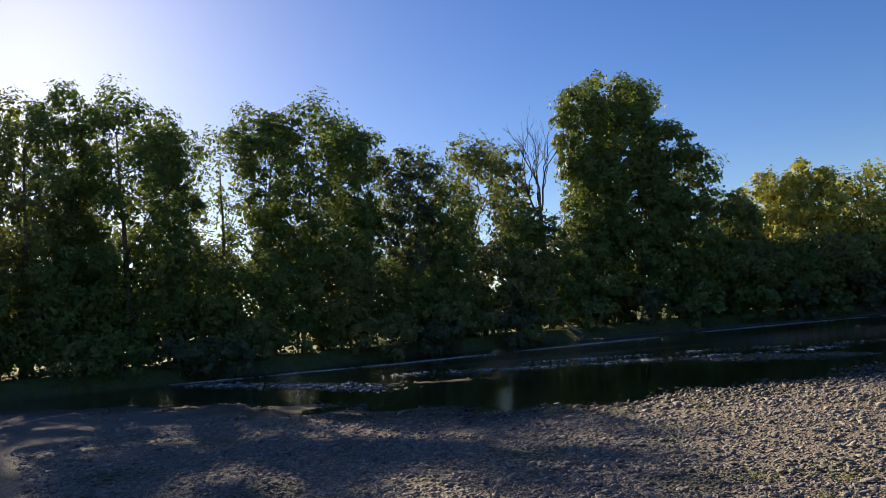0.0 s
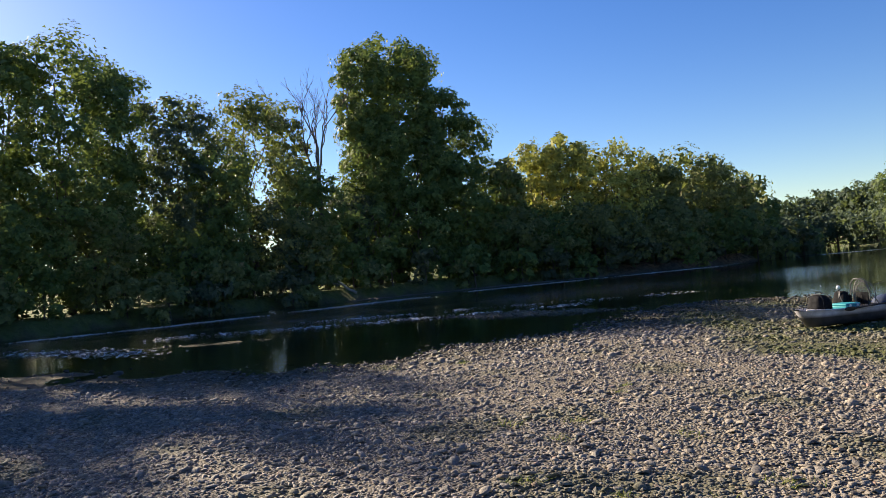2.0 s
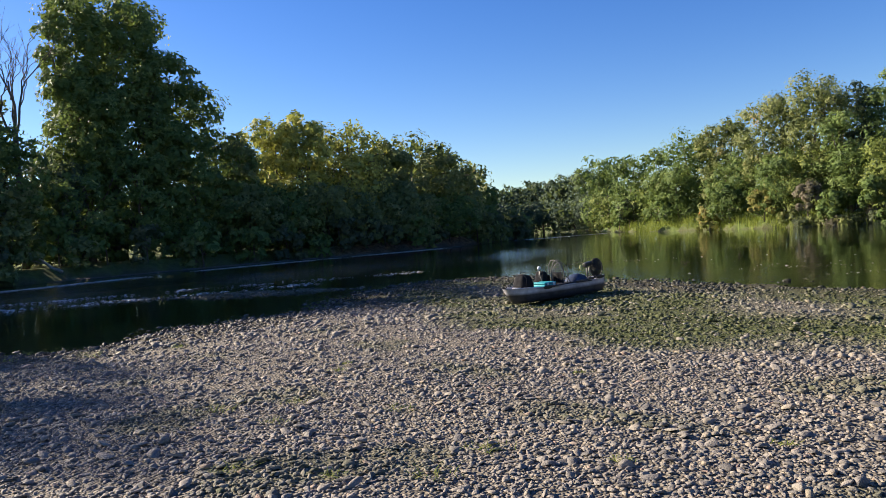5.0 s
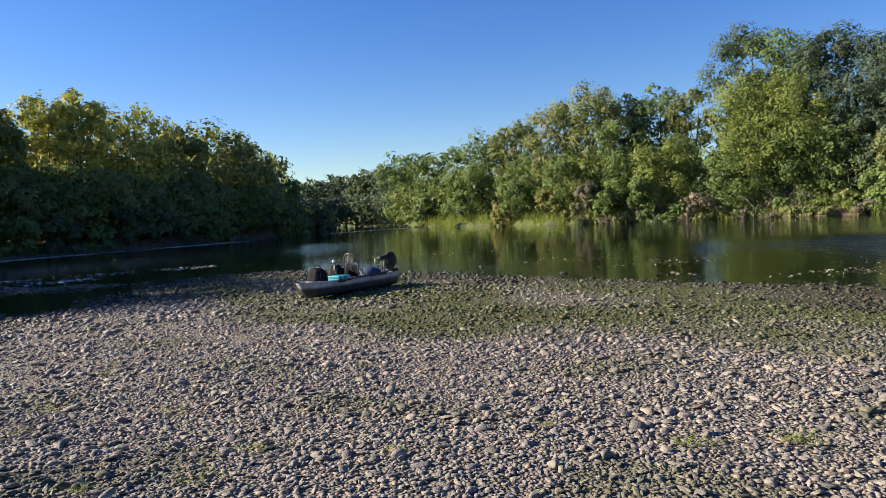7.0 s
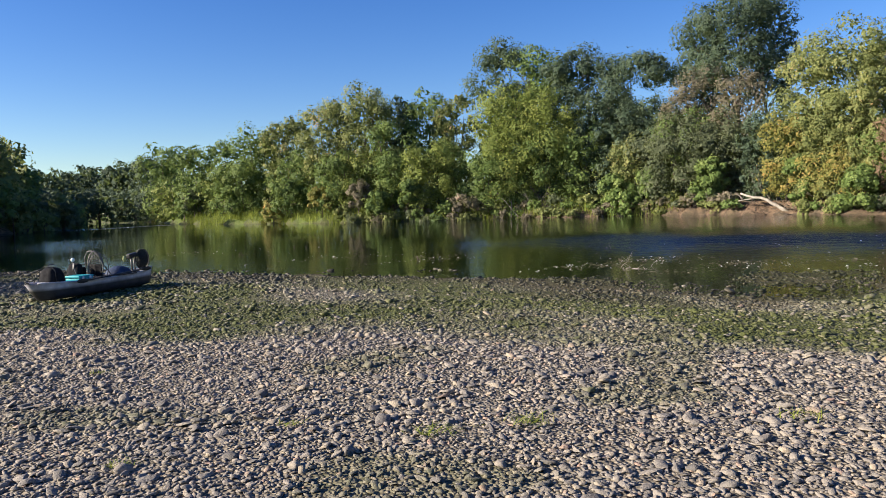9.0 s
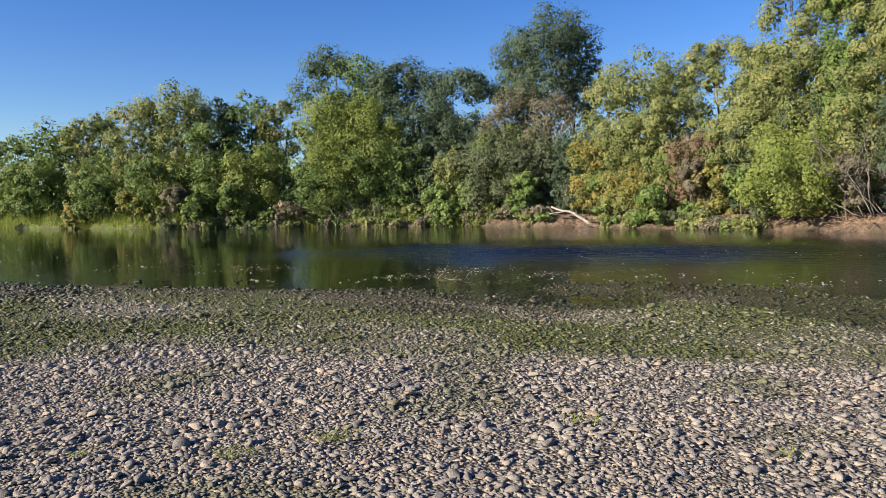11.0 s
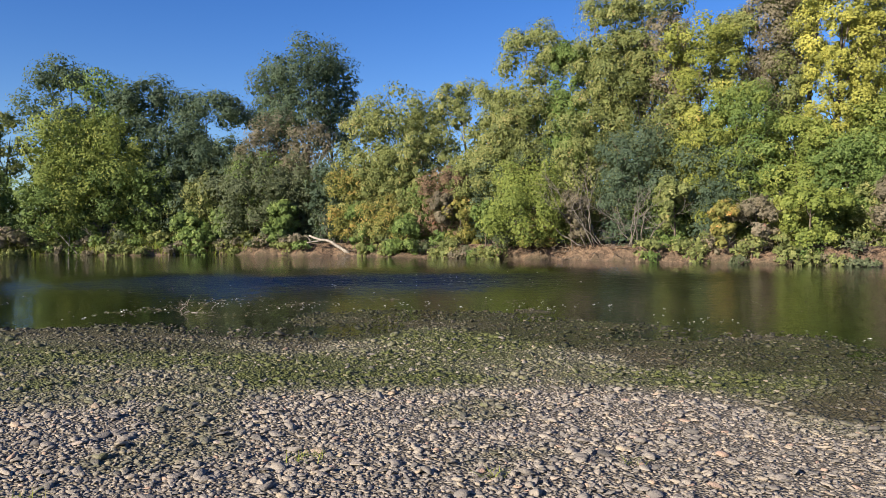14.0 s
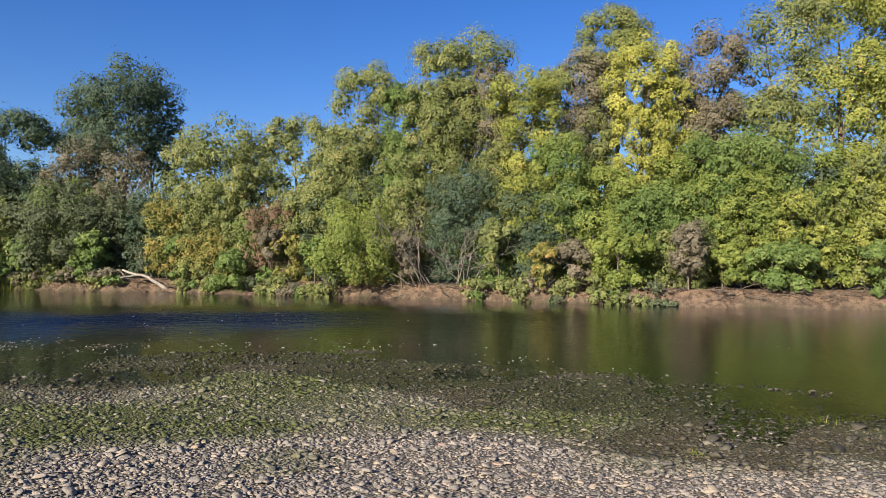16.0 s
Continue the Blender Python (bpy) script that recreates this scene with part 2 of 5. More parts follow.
def mesh_object(name, verts, faces, material, parent=None, label="", smooth_shade=True, attrs=None):
    """A mesh from arrays; faces is an (n, 3) or (n, 4) array."""
    me = bpy.data.meshes.new(name)
    verts, faces = np.asarray(verts, np.float32), np.asarray(faces, np.int32)
    n, k = faces.shape
    me.vertices.add(len(verts))
    me.vertices.foreach_set("co", verts.ravel())
    me.loops.add(n * k)
    me.loops.foreach_set("vertex_index", faces.ravel())
    me.polygons.add(n)
    me.polygons.foreach_set("loop_start", np.arange(0, n * k, k, dtype=np.int32))
    me.polygons.foreach_set("loop_total", np.full(n, k, np.int32))
    me.polygons.foreach_set("use_smooth", np.full(n, smooth_shade))
    for key, value in (attrs or {}).items():
        me.attributes.new(key, "FLOAT", "POINT").data.foreach_set("value", np.asarray(value, np.float32))
    me.update(calc_edges=True)
    me.materials.append(material)
    ob = new(name, me)
    if parent:
        ob.parent = parent
    if label:
        ob["label"] = label
    return ob


def part(name, bm, material, parent, label="", smooth_shade=True):
    me = bpy.data.meshes.new(name)
    for f in bm.faces:
        f.smooth = smooth_shade
    bm.to_mesh(me)
    bm.free()
    me.materials.append(material)
    ob = new(name, me)
    ob.parent = parent
    if label:
        ob["label"] = label
    return ob


def tube(paths, sides=6):
    """Tapered tubes in one pair of arrays; each path is a list of (x, y, z, radius)."""
    vs, fs, base = [], [], 0
    ang = np.arange(sides) * 2 * np.pi / sides
    for path in paths:
        p = np.asarray(path, float)
        c, r = p[:, :3], p[:, 3]
        d = np.gradient(c, axis=0)
        d /= np.linalg.norm(d, axis=1, keepdims=True) + 1e-9
        ref = np.array([0.31, 0.17, 0.93]) if abs(d[0, 2]) < 0.8 else np.array([0.95, 0.2, 0.1])
        u = np.cross(d, ref)
        u /= np.linalg.norm(u, axis=1, keepdims=True) + 1e-9
        w = np.cross(d, u)
        ring = c[:, None] + r[:, None, None] * (np.cos(ang)[None, :, None] * u[:, None] + np.sin(ang)[None, :, None] * w[:, None])
        vs.append(ring.reshape(-1, 3))
        n = len(p)
        i, j = np.meshgrid(np.arange(n - 1), np.arange(sides), indexing="ij")
        a, b = base + i * sides + j, base + i * sides + (j + 1) % sides
        fs.append(np.stack([a, b, b + sides, a + sides], -1).reshape(-1, 4))
        for end, flip in ((0, True), (n - 1, False)):
            k = base + end * sides
            cap = np.stack([np.full(sides - 2, k), k + 1 + np.arange(sides - 2), k + 2 + np.arange(sides - 2), np.full(sides - 2, k)], -1)
            fs.append(cap[:, ::-1] if flip else cap)
        base += n * sides
    f = np.concatenate(fs)
    return np.concatenate(vs), f


def tube_object(name, paths, material, parent=None, label="", sides=6):
    v, f = tube(paths, sides)
    me = bpy.data.meshes.new(name)
    me.from_pydata(v.tolist(), [], [tuple(dict.fromkeys(q)) for q in f.tolist()])
    me.polygons.foreach_set("use_smooth", np.full(len(me.polygons), True))
    me.materials.append(material)
    ob = new(name, me)
    if parent:
        ob.parent = parent
    if label:
        ob["label"] = label
    return ob


def wander(start, end, r0, r1, bend, rng, n=7):
    """A crooked tapered path from start to end."""
    t = np.linspace(0, 1, n)[:, None]
    p = np.asarray(start) * (1 - t) + np.asarray(end) * t
    off = rng.normal(0, bend, (n, 3)).cumsum(0)
    off -= t * off[-1]
    p = p + off * np.sin(np.pi * np.linspace(0.05, 0.95, n))[:, None]
    p[0], p[-1] = start, end
    return np.c_[p, (r0 * (1 - t) + r1 * t)]


# ---------------------------------------------------------------- the lie of the land
WZ = -0.15
GRAVEL = [(-70, -12), (-31, 4.5), (-22, 8.3), (-17, 8.6), (-13, 9.4), (-11.2, 10.2), (-10.5, 11.6), (-9.7, 13.4), (-9, 15.6), (-7.9, 17.2),
          (-8.4, 21), (-8, 24.3), (-5, 24.8), (-1.4, 21.1), (2.9, 17.9), (6, 15.1), (7, 13.2), (7.3, 11.9), (9.1, 11.2), (10.6, 12.2), (12.2, 11.6),
          (13.2, 9), (13.4, 6.7), (13.3, 4.5), (12.6, 2), (11.2, 0), (11, -2), (12.5, -9), (16, -45), (-20, -80), (-90, -60)]
LEFT_BANK = [(-44, -30), (-42.5, -10), (-42.5, 6), (-44.5, 24.5), (-41.8, 43), (-34.4, 57.5), (-21.8, 73), (-16.6, 96), (-22, 135), (-60, 160)]
MOSSY = [(-8.8, 19), (-6.1, 16.3), (-2.9, 11), (-0.4, 9.4), (2.2, 8.2), (4.4, 7), (6, 5.6), (7.3, 4.1), (8, 2.7), (8.6, -0.4), (9.5, -4), (17, -4), (17, 30), (-12, 30)]
RIGHT_BANK = [(-30, 175), (-9, 140), (-3.6, 104), (3.5, 87), (12, 72.5), (18, 67.6), (27, 62.3), (36.6, 51), (39.7, 38), (41, 20.4), (42.4, 6.8), (45.8, -2.6), (53, -25), (70, -60)]
LEFT_LAND = LEFT_BANK + [(-300, 400), (-3000, 3000), (-3000, -3000), (-60, -300)]
RIGHT_LAND = RIGHT_BANK[::-1] + [(0, 400), (600, 3000), (3000, 3000), (3000, -3000), (90, -300)]


def bar(x, y, cx, cy, turn, half_long, half_wide):
    a = radians(turn)
    u, v = (x - cx) * np.cos(a) + (y - cy) * np.sin(a), -(x - cx) * np.sin(a) + (y - cy) * np.cos(a)
    return np.exp(-((u / half_long) ** 2 + (v / half_wide) ** 2))


def land(x, y):
    """Height, and how mossy, wet and earthy the ground is there."""
    x, y = np.asarray(x, float), np.asarray(y, float)
    s = signed(x, y, GRAVEL) + 0.45 * wave(x, y, 2.6, 1) + 0.2 * wave(x, y, 0.9, 2)
    flat = smooth(x, 5.5, 8.0) * smooth(y, -4, 0)
    s = np.where(s > 0, s * (1 - flat) + flat * (np.maximum(s - 2.6, 0) + 0.05 * s), s)
    h = np.where(s > 0, WZ + 0.15 * (1 - np.exp(-s.clip(0) / 2.6)), WZ + np.maximum(0.05 * s, -0.9 + 0.02 * s.clip(-10, 0)))
    h = h + 0.018 * wave(x, y, 1.7, 3) + 0.035 * wave(x, y, 6.0, 4) * smooth(s, 1, 6)
    rise = smooth(-y, 2, 30) * smooth(s, 2, 14)
    h = h + 0.9 * rise
    # shoals that just reach the surface
    shoal = np.maximum.reduce([
        0.99 * bar(x, y, 14.2, 8.0, 95, 5.0, 1.2), 0.96 * bar(x, y, 13.0, 1.0, 100, 6.5, 2.2),
        1.12 * bar(x, y, -12.8, 22.3, 6, 8.5, 1.9), 0.99 * bar(x, y, -21, 14.6, 32, 9, 2.0),
        0.985 * bar(x, y, -26, 24, 55, 15, 1.6), 1.0 * bar(x, y, -32.5, 47.5, 60, 13, 0.9), 1.0 * bar(x, y, -24.5, 62, 50, 9, 0.7),
        0.9 * bar(x, y, -34, 20, 80, 10, 0.9)])
    left, right = signed(x, y, LEFT_LAND), signed(x, y, RIGHT_LAND)
    beach = np.exp(-(((left + 2.4) / 1.5) ** 2)) * smooth(y, 30, 44) * (1 - smooth(y, 74, 84))
    shoal = np.maximum(shoal, 1.12 * beach)
    shoal = shoal + 0.05 * wave(x, y, 1.3, 6) + 0.03 * wave(x, y, 0.6, 7)
    h = np.maximum(h, WZ - 0.55 + 0.57 * np.clip(shoal, 0, 1.12))
    moss = np.maximum(smooth(signed(x, y, MOSSY) + 0.5 * wave(x, y, 1.8, 12) + 0.25 * smooth(x, 3, 6), -0.5, 0.9), smooth(shoal, 0.75, 0.95) * (1 - smooth(s, 3, 5)))
    moss = moss * np.clip(0.95 + 0.45 * wave(x, y, 2.2, 8), 0.15, 1.1) + 0.45 * smooth(wave(x, y, 1.1, 9), 0.4, 0.9) * smooth(s, 4, 5)
    wet = (1 - smooth(h + 0.012 * wave(x, y, 0.8, 18), WZ + 0.008, WZ + 0.055))
    edge = (1 - smooth(signed(x, y, GRAVEL) + 0.7 * wave(x, y, 1.6, 19), 1.2, 3.2)) * (1 - smooth(x, 8, 10.5))
    wet, moss = np.maximum(wet, 0.95 * edge), moss * (1 - 0.3 * edge)
    moss = np.maximum(moss, 0.4 * smooth(x, 7, 9) * smooth(wet, 0.2, 0.7))
    spit = smooth(bar(x, y, -12.8, 22.3, 6, 8.5, 1.9), 0.75, 0.95)
    wet, moss = wet * (1 - np.maximum(beach, 0.8 * spit)), moss * (1 - np.maximum(beach, 0.3 * spit))
    bank = np.maximum(left, right) + 0.5 * wave(x, y, 5.0, 5) + 0.34 * wave(x, y, 1.5, 16) + 0.14 * wave(x, y, 0.6, 20)
    up = WZ + np.where(bank > 0, 0.95 * (1 - np.exp(-bank.clip(0) / 0.38)) + 0.5 * smooth(bank, 3, 20) + 4.0 * smooth(bank, 10, 55), 0.16 * bank)
    soil = smooth(bank, -0.8, 0.2)
    h = np.maximum(h, np.maximum(up, -3.0))
    return h, moss * (1 - soil), wet * (1 - soil), soil


def height(x, y):
    return float(land(np.array([x]), np.array([y]))[0][0])


angles = np.radians(np.concatenate([np.arange(-100, 112, 0.52), np.arange(112, 260, 3.0)]))
radii = np.concatenate([[0.02, 0.6, 1.2], np.geomspace(1.6, 14, 70), np.geomspace(14.4, 120, 110), np.geomspace(130, 4200, 22)])
ga, gr = np.meshgrid(angles, radii, indexing="ij")
gx, gy = gr * np.sin(ga), gr * np.cos(ga)
gh, gm, gw, gs = land(gx.ravel(), gy.ravel())
na, nr = ga.shape
i, j = np.meshgrid(np.arange(na), np.arange(nr - 1), indexing="ij")
a0, a1 = (i * nr + j), (((i + 1) % na) * nr + j)
ground = mesh_object("ground", np.c_[gx.ravel(), gy.ravel(), gh], np.stack([a0, a0 + 1, a1 + 1, a1], -1).reshape(-1, 4), GROUND, attrs={"moss": gm, "wet": gw, "soil": gs, "turf": np.maximum(smooth(gy.ravel(), 58, 66) * smooth(gx.ravel(), -14, -6), np.maximum(smooth(gy.ravel(), 80, 90), 0.8 * smooth(-gx.ravel(), 26, 32)))})
tagged(ground, "gravel bar and river bed with mossy damp margins", "ground", kind="structure")

n = 180
wx, wy = np.meshgrid(np.linspace(-130, 130, n), np.linspace(-90, 230, n), indexing="ij")
i, j = np.meshgrid(np.arange(n - 1), np.arange(n - 1), indexing="ij")
k = i * n + j
water = mesh_object("water", np.c_[wx.ravel(), wy.ravel(), np.full(n * n, WZ)], np.stack([k, k + n, k + n + 1, k + 1], -1).reshape(-1, 4), WATER,
                    attrs={"depth": np.clip(WZ - land(wx.ravel(), wy.ravel())[0], 0, 1), "riffle": np.maximum.reduce([0.24 * smooth(wx, 6, 16), 1.6 * bar(wx, wy, -30, 24, 52, 22, 8), 0.8 * bar(wx, wy, 20.5, 19.5, -45, 10.5, 6.5), 0.9 * np.exp(-(((signed(wx, wy, LEFT_LAND) + 3.9) / 1.4) ** 2)) * smooth(wy, 5, 20) * (1 - smooth(wy, 76, 90)), 1.8 * bar(wx, wy, -14, 90, 40, 9, 1.6)]).ravel(), "gust": (np.clip(bar(wx, wy, 20.5, 19.0, -45, 10.5, 6.0) * (1.1 + 0.5 * wave(wx, wy, 5.0, 23)), 0, 1)).ravel()})
tagged(water, "calm dark river water reflecting trees and sky", "water", kind="structure")


# ---------------------------------------------------------------- trees
def leaves(name, centres, size, rng, material, parent, tone, out):
    """Leaves, each a blade of its own, at the given centres; most of them face outwards from their clump."""
    n = len(centres)
    up = out / (np.linalg.norm(out, axis=1, keepdims=True) + 1e-6) * 1.3 + rng.normal(0, 0.38, (n, 3)) + np.array([0, 0, 0.25])
    d = np.cross(up, rng.normal(0, 1, (n, 3)) + np.array([0, 0, 0.3]))
    d /= np.linalg.norm(d, axis=1, keepdims=True) + 1e-9
    w = np.cross(d, up)
    w /= np.linalg.norm(w, axis=1, keepdims=True) + 1e-9
    nrm = np.cross(w, d)
    s = (size * rng.uniform(0.65, 1.35, n))[:, None]
    v = np.stack([centres - d * s * 0.45 + w * s * 0.46, centres + d * s * 0.6, centres - d * s * 0.45 - w * s * 0.46 + nrm * s * 0.1], 1)
    f = np.arange(3 * n).reshape(-1, 3)
    return mesh_object(name, v.reshape(-1, 3), f, material, parent, attrs={"tone": np.repeat(tone, 3)}, smooth_shade=False)


SHAPES = {"round": (0.50, 0.74), "tall": (0.42, 0.82), "open": (0.60, 0.45)}  # depth of the dome in widths, girth at the foot of the crown
WORDS = {"green": "green", "deep": "dark green", "light": "bright green", "olive": "olive green", "yellow": "yellowing", "gold": "golden yellow", "yellowgreen": "yellow-green",
         "brown": "brownish", "rust": "rust-coloured", "autumn": "orange-tinged green", "grey": "grey-green"}


def crown_lobes(tall, wide, shape, clear, rng, bush, river):
    """Leafy lobes that make up a crown of one main domed head and some lower ones beside it: rows of x, y, z, radius."""
    base = clear * tall
    heads = [(0.0, 0.0, tall, wide * 0.82)]
    for k in range(int(rng.integers(1, 3)) if bush else int(rng.integers(2, 5))):
        a, off = rng.uniform(0, 6.283), wide * rng.uniform(0.16, 0.28)
        heads.append((off * math.cos(a), off * math.sin(a), base + (tall - base) * (rng.uniform(0.85, 0.97) if k == 0 else rng.uniform(0.55, 0.88)), wide * rng.uniform(0.45, 0.62)))
    lobes = []
    for hx, hy, top, w in heads:
        high = top - base
        dome = min(SHAPES[shape][0] * w, 0.62 * high)
        side = high - dome
        for k in range(int(np.clip(9 + 8 * side / max(w, 0.5), 6, 8 if bush else 22))):
            best, far = None, -1.0
            for _ in range(12):
                rl = min(w * rng.uniform(0.17, 0.29), 2.2)
                a = rng.normal(river, 1.0) if rng.random() < 0.8 else rng.uniform(0, 6.283)
                inset = 1.0 - 0.6 * rl / (0.5 * w) - 0.35 * rng.random() ** 2
                if rng.random() < w / (w + 2 * side) or k < 6:
                    e = math.asin(rng.uniform(0.85, 1.0) if k == 0 else rng.uniform(0.30, 0.95) if k < 6 else rng.uniform(0.0, 1.0))
                    q, zc = 0.5 * w * math.cos(e) * inset, top - dome + (dome - 0.5 * rl) * math.sin(e)
                else:
                    u = rng.random()
                    foot = SHAPES[shape][1]
                    q, zc = 0.5 * w * inset * (foot + (1 - foot) * u), base + side * u
                p = (hx + q * math.cos(a), hy + q * math.sin(a), max(zc, rl * 0.7), rl)
                d = min((math.dist(p[:3], o[:3]) / (o[3] + rl) for o in lobes), default=0.5)
                d = d if d < 0.8 else 1.6 - d  # beside its neighbours, never adrift
                if d > far or best is None:
                    best, far = p, d
            lobes.append(best)
    return lobes


def tree(x, y, top, wide, palette, shape, clear, dense, seed, bush=False):
    """A tree with its trunk and limbs and a crown of clustered leaves. top: the height of its tip over the datum, or over its own ground for a bush; clear: the share of the height below the crown."""
    rng = np.random.default_rng(seed)
    far = math.hypot(x, y)
    z = height(x, y) - 0.1
    tall = top + 0.1 if bush else max(top - z, 0.4)
    thing = new("bush" if bush else "tree")
    thing.location = (x, y, z)
    lobes = crown_lobes(tall, wide, shape, clear, rng, bush, math.atan2(-y, -x))
    open_side = np.array([-x, -y, 0.0]) / far
    size = max(0.10, (0.0022 if x > -12 else 0.0035) * far) * (1.3 if bush else 1.0)
    total = int(np.clip(dense * (2.9 if x > -12 else 3.3) * wide * tall * (1 - clear * 0.7) / size**2, 200, 2400 if bush else 27000))
    weights = np.array([l[3] ** 2 for l in lobes])
    weights /= weights.sum()
    pts, tones, faces_out = [], [], []
    for (lx, ly, lz, rl), wgt in zip(lobes, weights):
        m = max(6, int(total * wgt))
        nc = int(np.clip(m / 12, 7, 30))
        outward = np.array([lx, ly, 0.0]) / (math.hypot(lx, ly) + 0.3)
        cd = rng.normal(0, 1, (nc, 3)) + 0.5 * outward + 0.75 * open_side + np.array([0, 0, 0.35])
        cd /= np.linalg.norm(cd, axis=1, keepdims=True)
        pick = rng.integers(0, nc, m)
        way = cd[pick] + rng.normal(0, 0.24, (m, 3))
        way /= np.linalg.norm(way, axis=1, keepdims=True)
        bulge = rng.uniform(0.72, 1.12, nc)[pick] * (1 - 0.9 * ((way - cd[pick]) ** 2).sum(1))
        p = way * (rl * (bulge + rng.normal(0, 0.07, m)))[:, None] * np.array([1.0, 1.0, 0.88])
        pts.append(p + np.array([lx, ly, lz]))
        faces_out.append(way + 0.5 * cd[pick])
        ct = rng.normal(0, 0.13, nc)
        tones.append(np.clip(0.47 + ct[pick] + rng.normal(0, 0.09, m) + rng.normal(0, 0.09), 0, 1))
    # larger leaves inside each lobe, toned darker: shade put into their colour
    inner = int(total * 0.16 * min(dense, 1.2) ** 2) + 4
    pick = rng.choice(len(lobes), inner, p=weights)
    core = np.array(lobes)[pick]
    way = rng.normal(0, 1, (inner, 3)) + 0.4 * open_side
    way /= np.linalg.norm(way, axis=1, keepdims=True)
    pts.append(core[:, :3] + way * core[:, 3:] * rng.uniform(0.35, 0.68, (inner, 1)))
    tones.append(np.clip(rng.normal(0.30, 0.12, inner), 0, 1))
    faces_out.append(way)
    pts = np.concatenate(pts)
    pts[:, 2] = np.abs(pts[:, 2] - 0.05) + 0.05
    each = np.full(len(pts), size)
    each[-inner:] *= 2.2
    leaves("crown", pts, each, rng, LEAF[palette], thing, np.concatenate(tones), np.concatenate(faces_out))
    # trunk and limbs
    r0 = max(0.03, 0.011 * tall + 0.012 * wide)
    top = np.array([rng.normal(0, 0.03) * tall, rng.normal(0, 0.03) * tall, tall * 0.88])
    trunk = wander((0, 0, -0.25), top * [1, 1, 0.93], r0, r0 * 0.15, 0.006 * tall, rng, 9)
    paths = [trunk]
    order = rng.permutation(len(lobes))[: (3 if bush else 8)]
    for k in order:
        lx, ly, lz, rl = lobes[k]
        t = np.clip(lz / tall - 0.22, 0.06, 0.8)
        s = np.array([np.interp(t, np.linspace(0, 1, 9), trunk[:, c]) for c in range(3)])
        r = np.interp(t, np.linspace(0, 1, 9), trunk[:, 3])
        paths.append(wander(s, (lx, ly, lz), r * 0.55, 0.015, 0.012 * tall, rng, 6))
        for _ in range(0 if bush else 2):
            e = np.array([lx, ly, lz]) + rng.normal(0, 0.45 * rl, 3)
            q = paths[-1][3, :3] if _ == 0 else np.array([lx, ly, lz])
            paths.append(wander(q, e, r * 0.25, 0.012, 0.1 * rl, rng, 4))
    tube_object("trunk", paths, BARK, thing, sides=4)
    if bush:
        tagged(thing, WORDS[palette] + " leafy bush on the river bank", "bush", "bushes along the banks")
    else:
        form = {"tall": "tall", "round": "round-crowned", "open": "sparse open"}[shape]
        tagged(thing, form + " " + WORDS[palette] + " leafy tree on the river bank", "tree", "trees along the banks")
    return thing


tree(-47.5, -3.6, 15.7, 8.1, "olive", "round", 0.10, 1.00, seed=1)
tree(-50.5, -1.4, 17.2, 7.8, "green", "round", 0.10, 1.00, seed=2)
tree(-47.5, 1.3, 16.0, 8.3, "olive", "round", 0.10, 1.00, seed=3)
tree(-47.5, 5.4, 16.9, 7.7, "olive", "round", 0.10, 1.00, seed=4)
tree(-51.5, 8.8, 19.3, 7.1, "green", "round", 0.10, 1.00, seed=5)
tree(-47.8, 11.6, 18.3, 9.0, "green", "round", 0.10, 1.00, seed=6)
tree(-49.9, 14.8, 16.9, 6.2, "green", "round", 0.10, 1.00, seed=7)
tree(-52.0, 18.6, 17.6, 7.4, "green", "open", 0.25, 0.40, seed=8)
tree(-51.2, 22.0, 19.3, 7.1, "green", "round", 0.10, 1.00, seed=9)
tree(-48.7, 24.6, 19.5, 10.2, "green", "round", 0.10, 1.00, seed=10)
tree(-49.5, 28.8, 18.3, 7.0, "green", "round", 0.10, 1.00, seed=11)
tree(-47.8, 32.7, 16.5, 9.1, "deep", "round", 0.10, 1.00, seed=12)
tree(-46.5, 34.9, 13.1, 7.8, "green", "round", 0.10, 1.00, seed=13)
tree(-47.5, 39.4, 17.6, 9.0, "olive", "round", 0.25, 0.80, seed=14)
tree(-48.3, 44.0, 17.7, 5.1, "olive", "round", 0.35, 0.80, seed=15)
tree(-45.1, 43.0, 11.5, 7.5, "green", "round", 0.10, 1.00, seed=16)
tree(-46.4, 40.6, 9.0, 7.5, "deep", "round", 0.10, 1.00, seed=17)
tree(-45.0, 51.0, 23.1, 6.0, "green", "tall", 0.30, 1.00, seed=18)
tree(-44.6, 47.8, 9.8, 6.3, "deep", "round", 0.10, 1.00, seed=19)
tree(-43.9, 53.1, 24.3, 11.2, "green", "tall", 0.30, 1.00, seed=20)
tree(-43.8, 57.0, 23.9, 8.4, "green", "tall", 0.30, 1.00, seed=21)
tree(-44.1, 50.7, 17.1, 8.0, "green", "round", 0.10, 1.00, seed=22)
tree(-40.7, 56.9, 19.2, 7.9, "green", "round", 0.10, 1.00, seed=23)
tree(-39.4, 59.1, 16.8, 9.3, "green", "round", 0.10, 1.00, seed=24)
tree(-37.2, 61.4, 12.0, 6.2, "olive", "round", 0.10, 1.00, seed=25)
tree(-37.2, 61.4, 11.7, 6.9, "green", "round", 0.10, 1.00, seed=26)
tree(-35.6, 66.2, 14.0, 7.4, "gold", "round", 0.30, 0.90, seed=27)
tree(-33.5, 68.6, 14.9, 9.2, "gold", "round", 0.30, 0.90, seed=28)
tree(-29.5, 71.9, 13.9, 10.2, "gold", "round", 0.30, 0.90, seed=29)
tree(-26.7, 75.1, 11.8, 7.9, "olive", "round", 0.10, 1.00, seed=30)
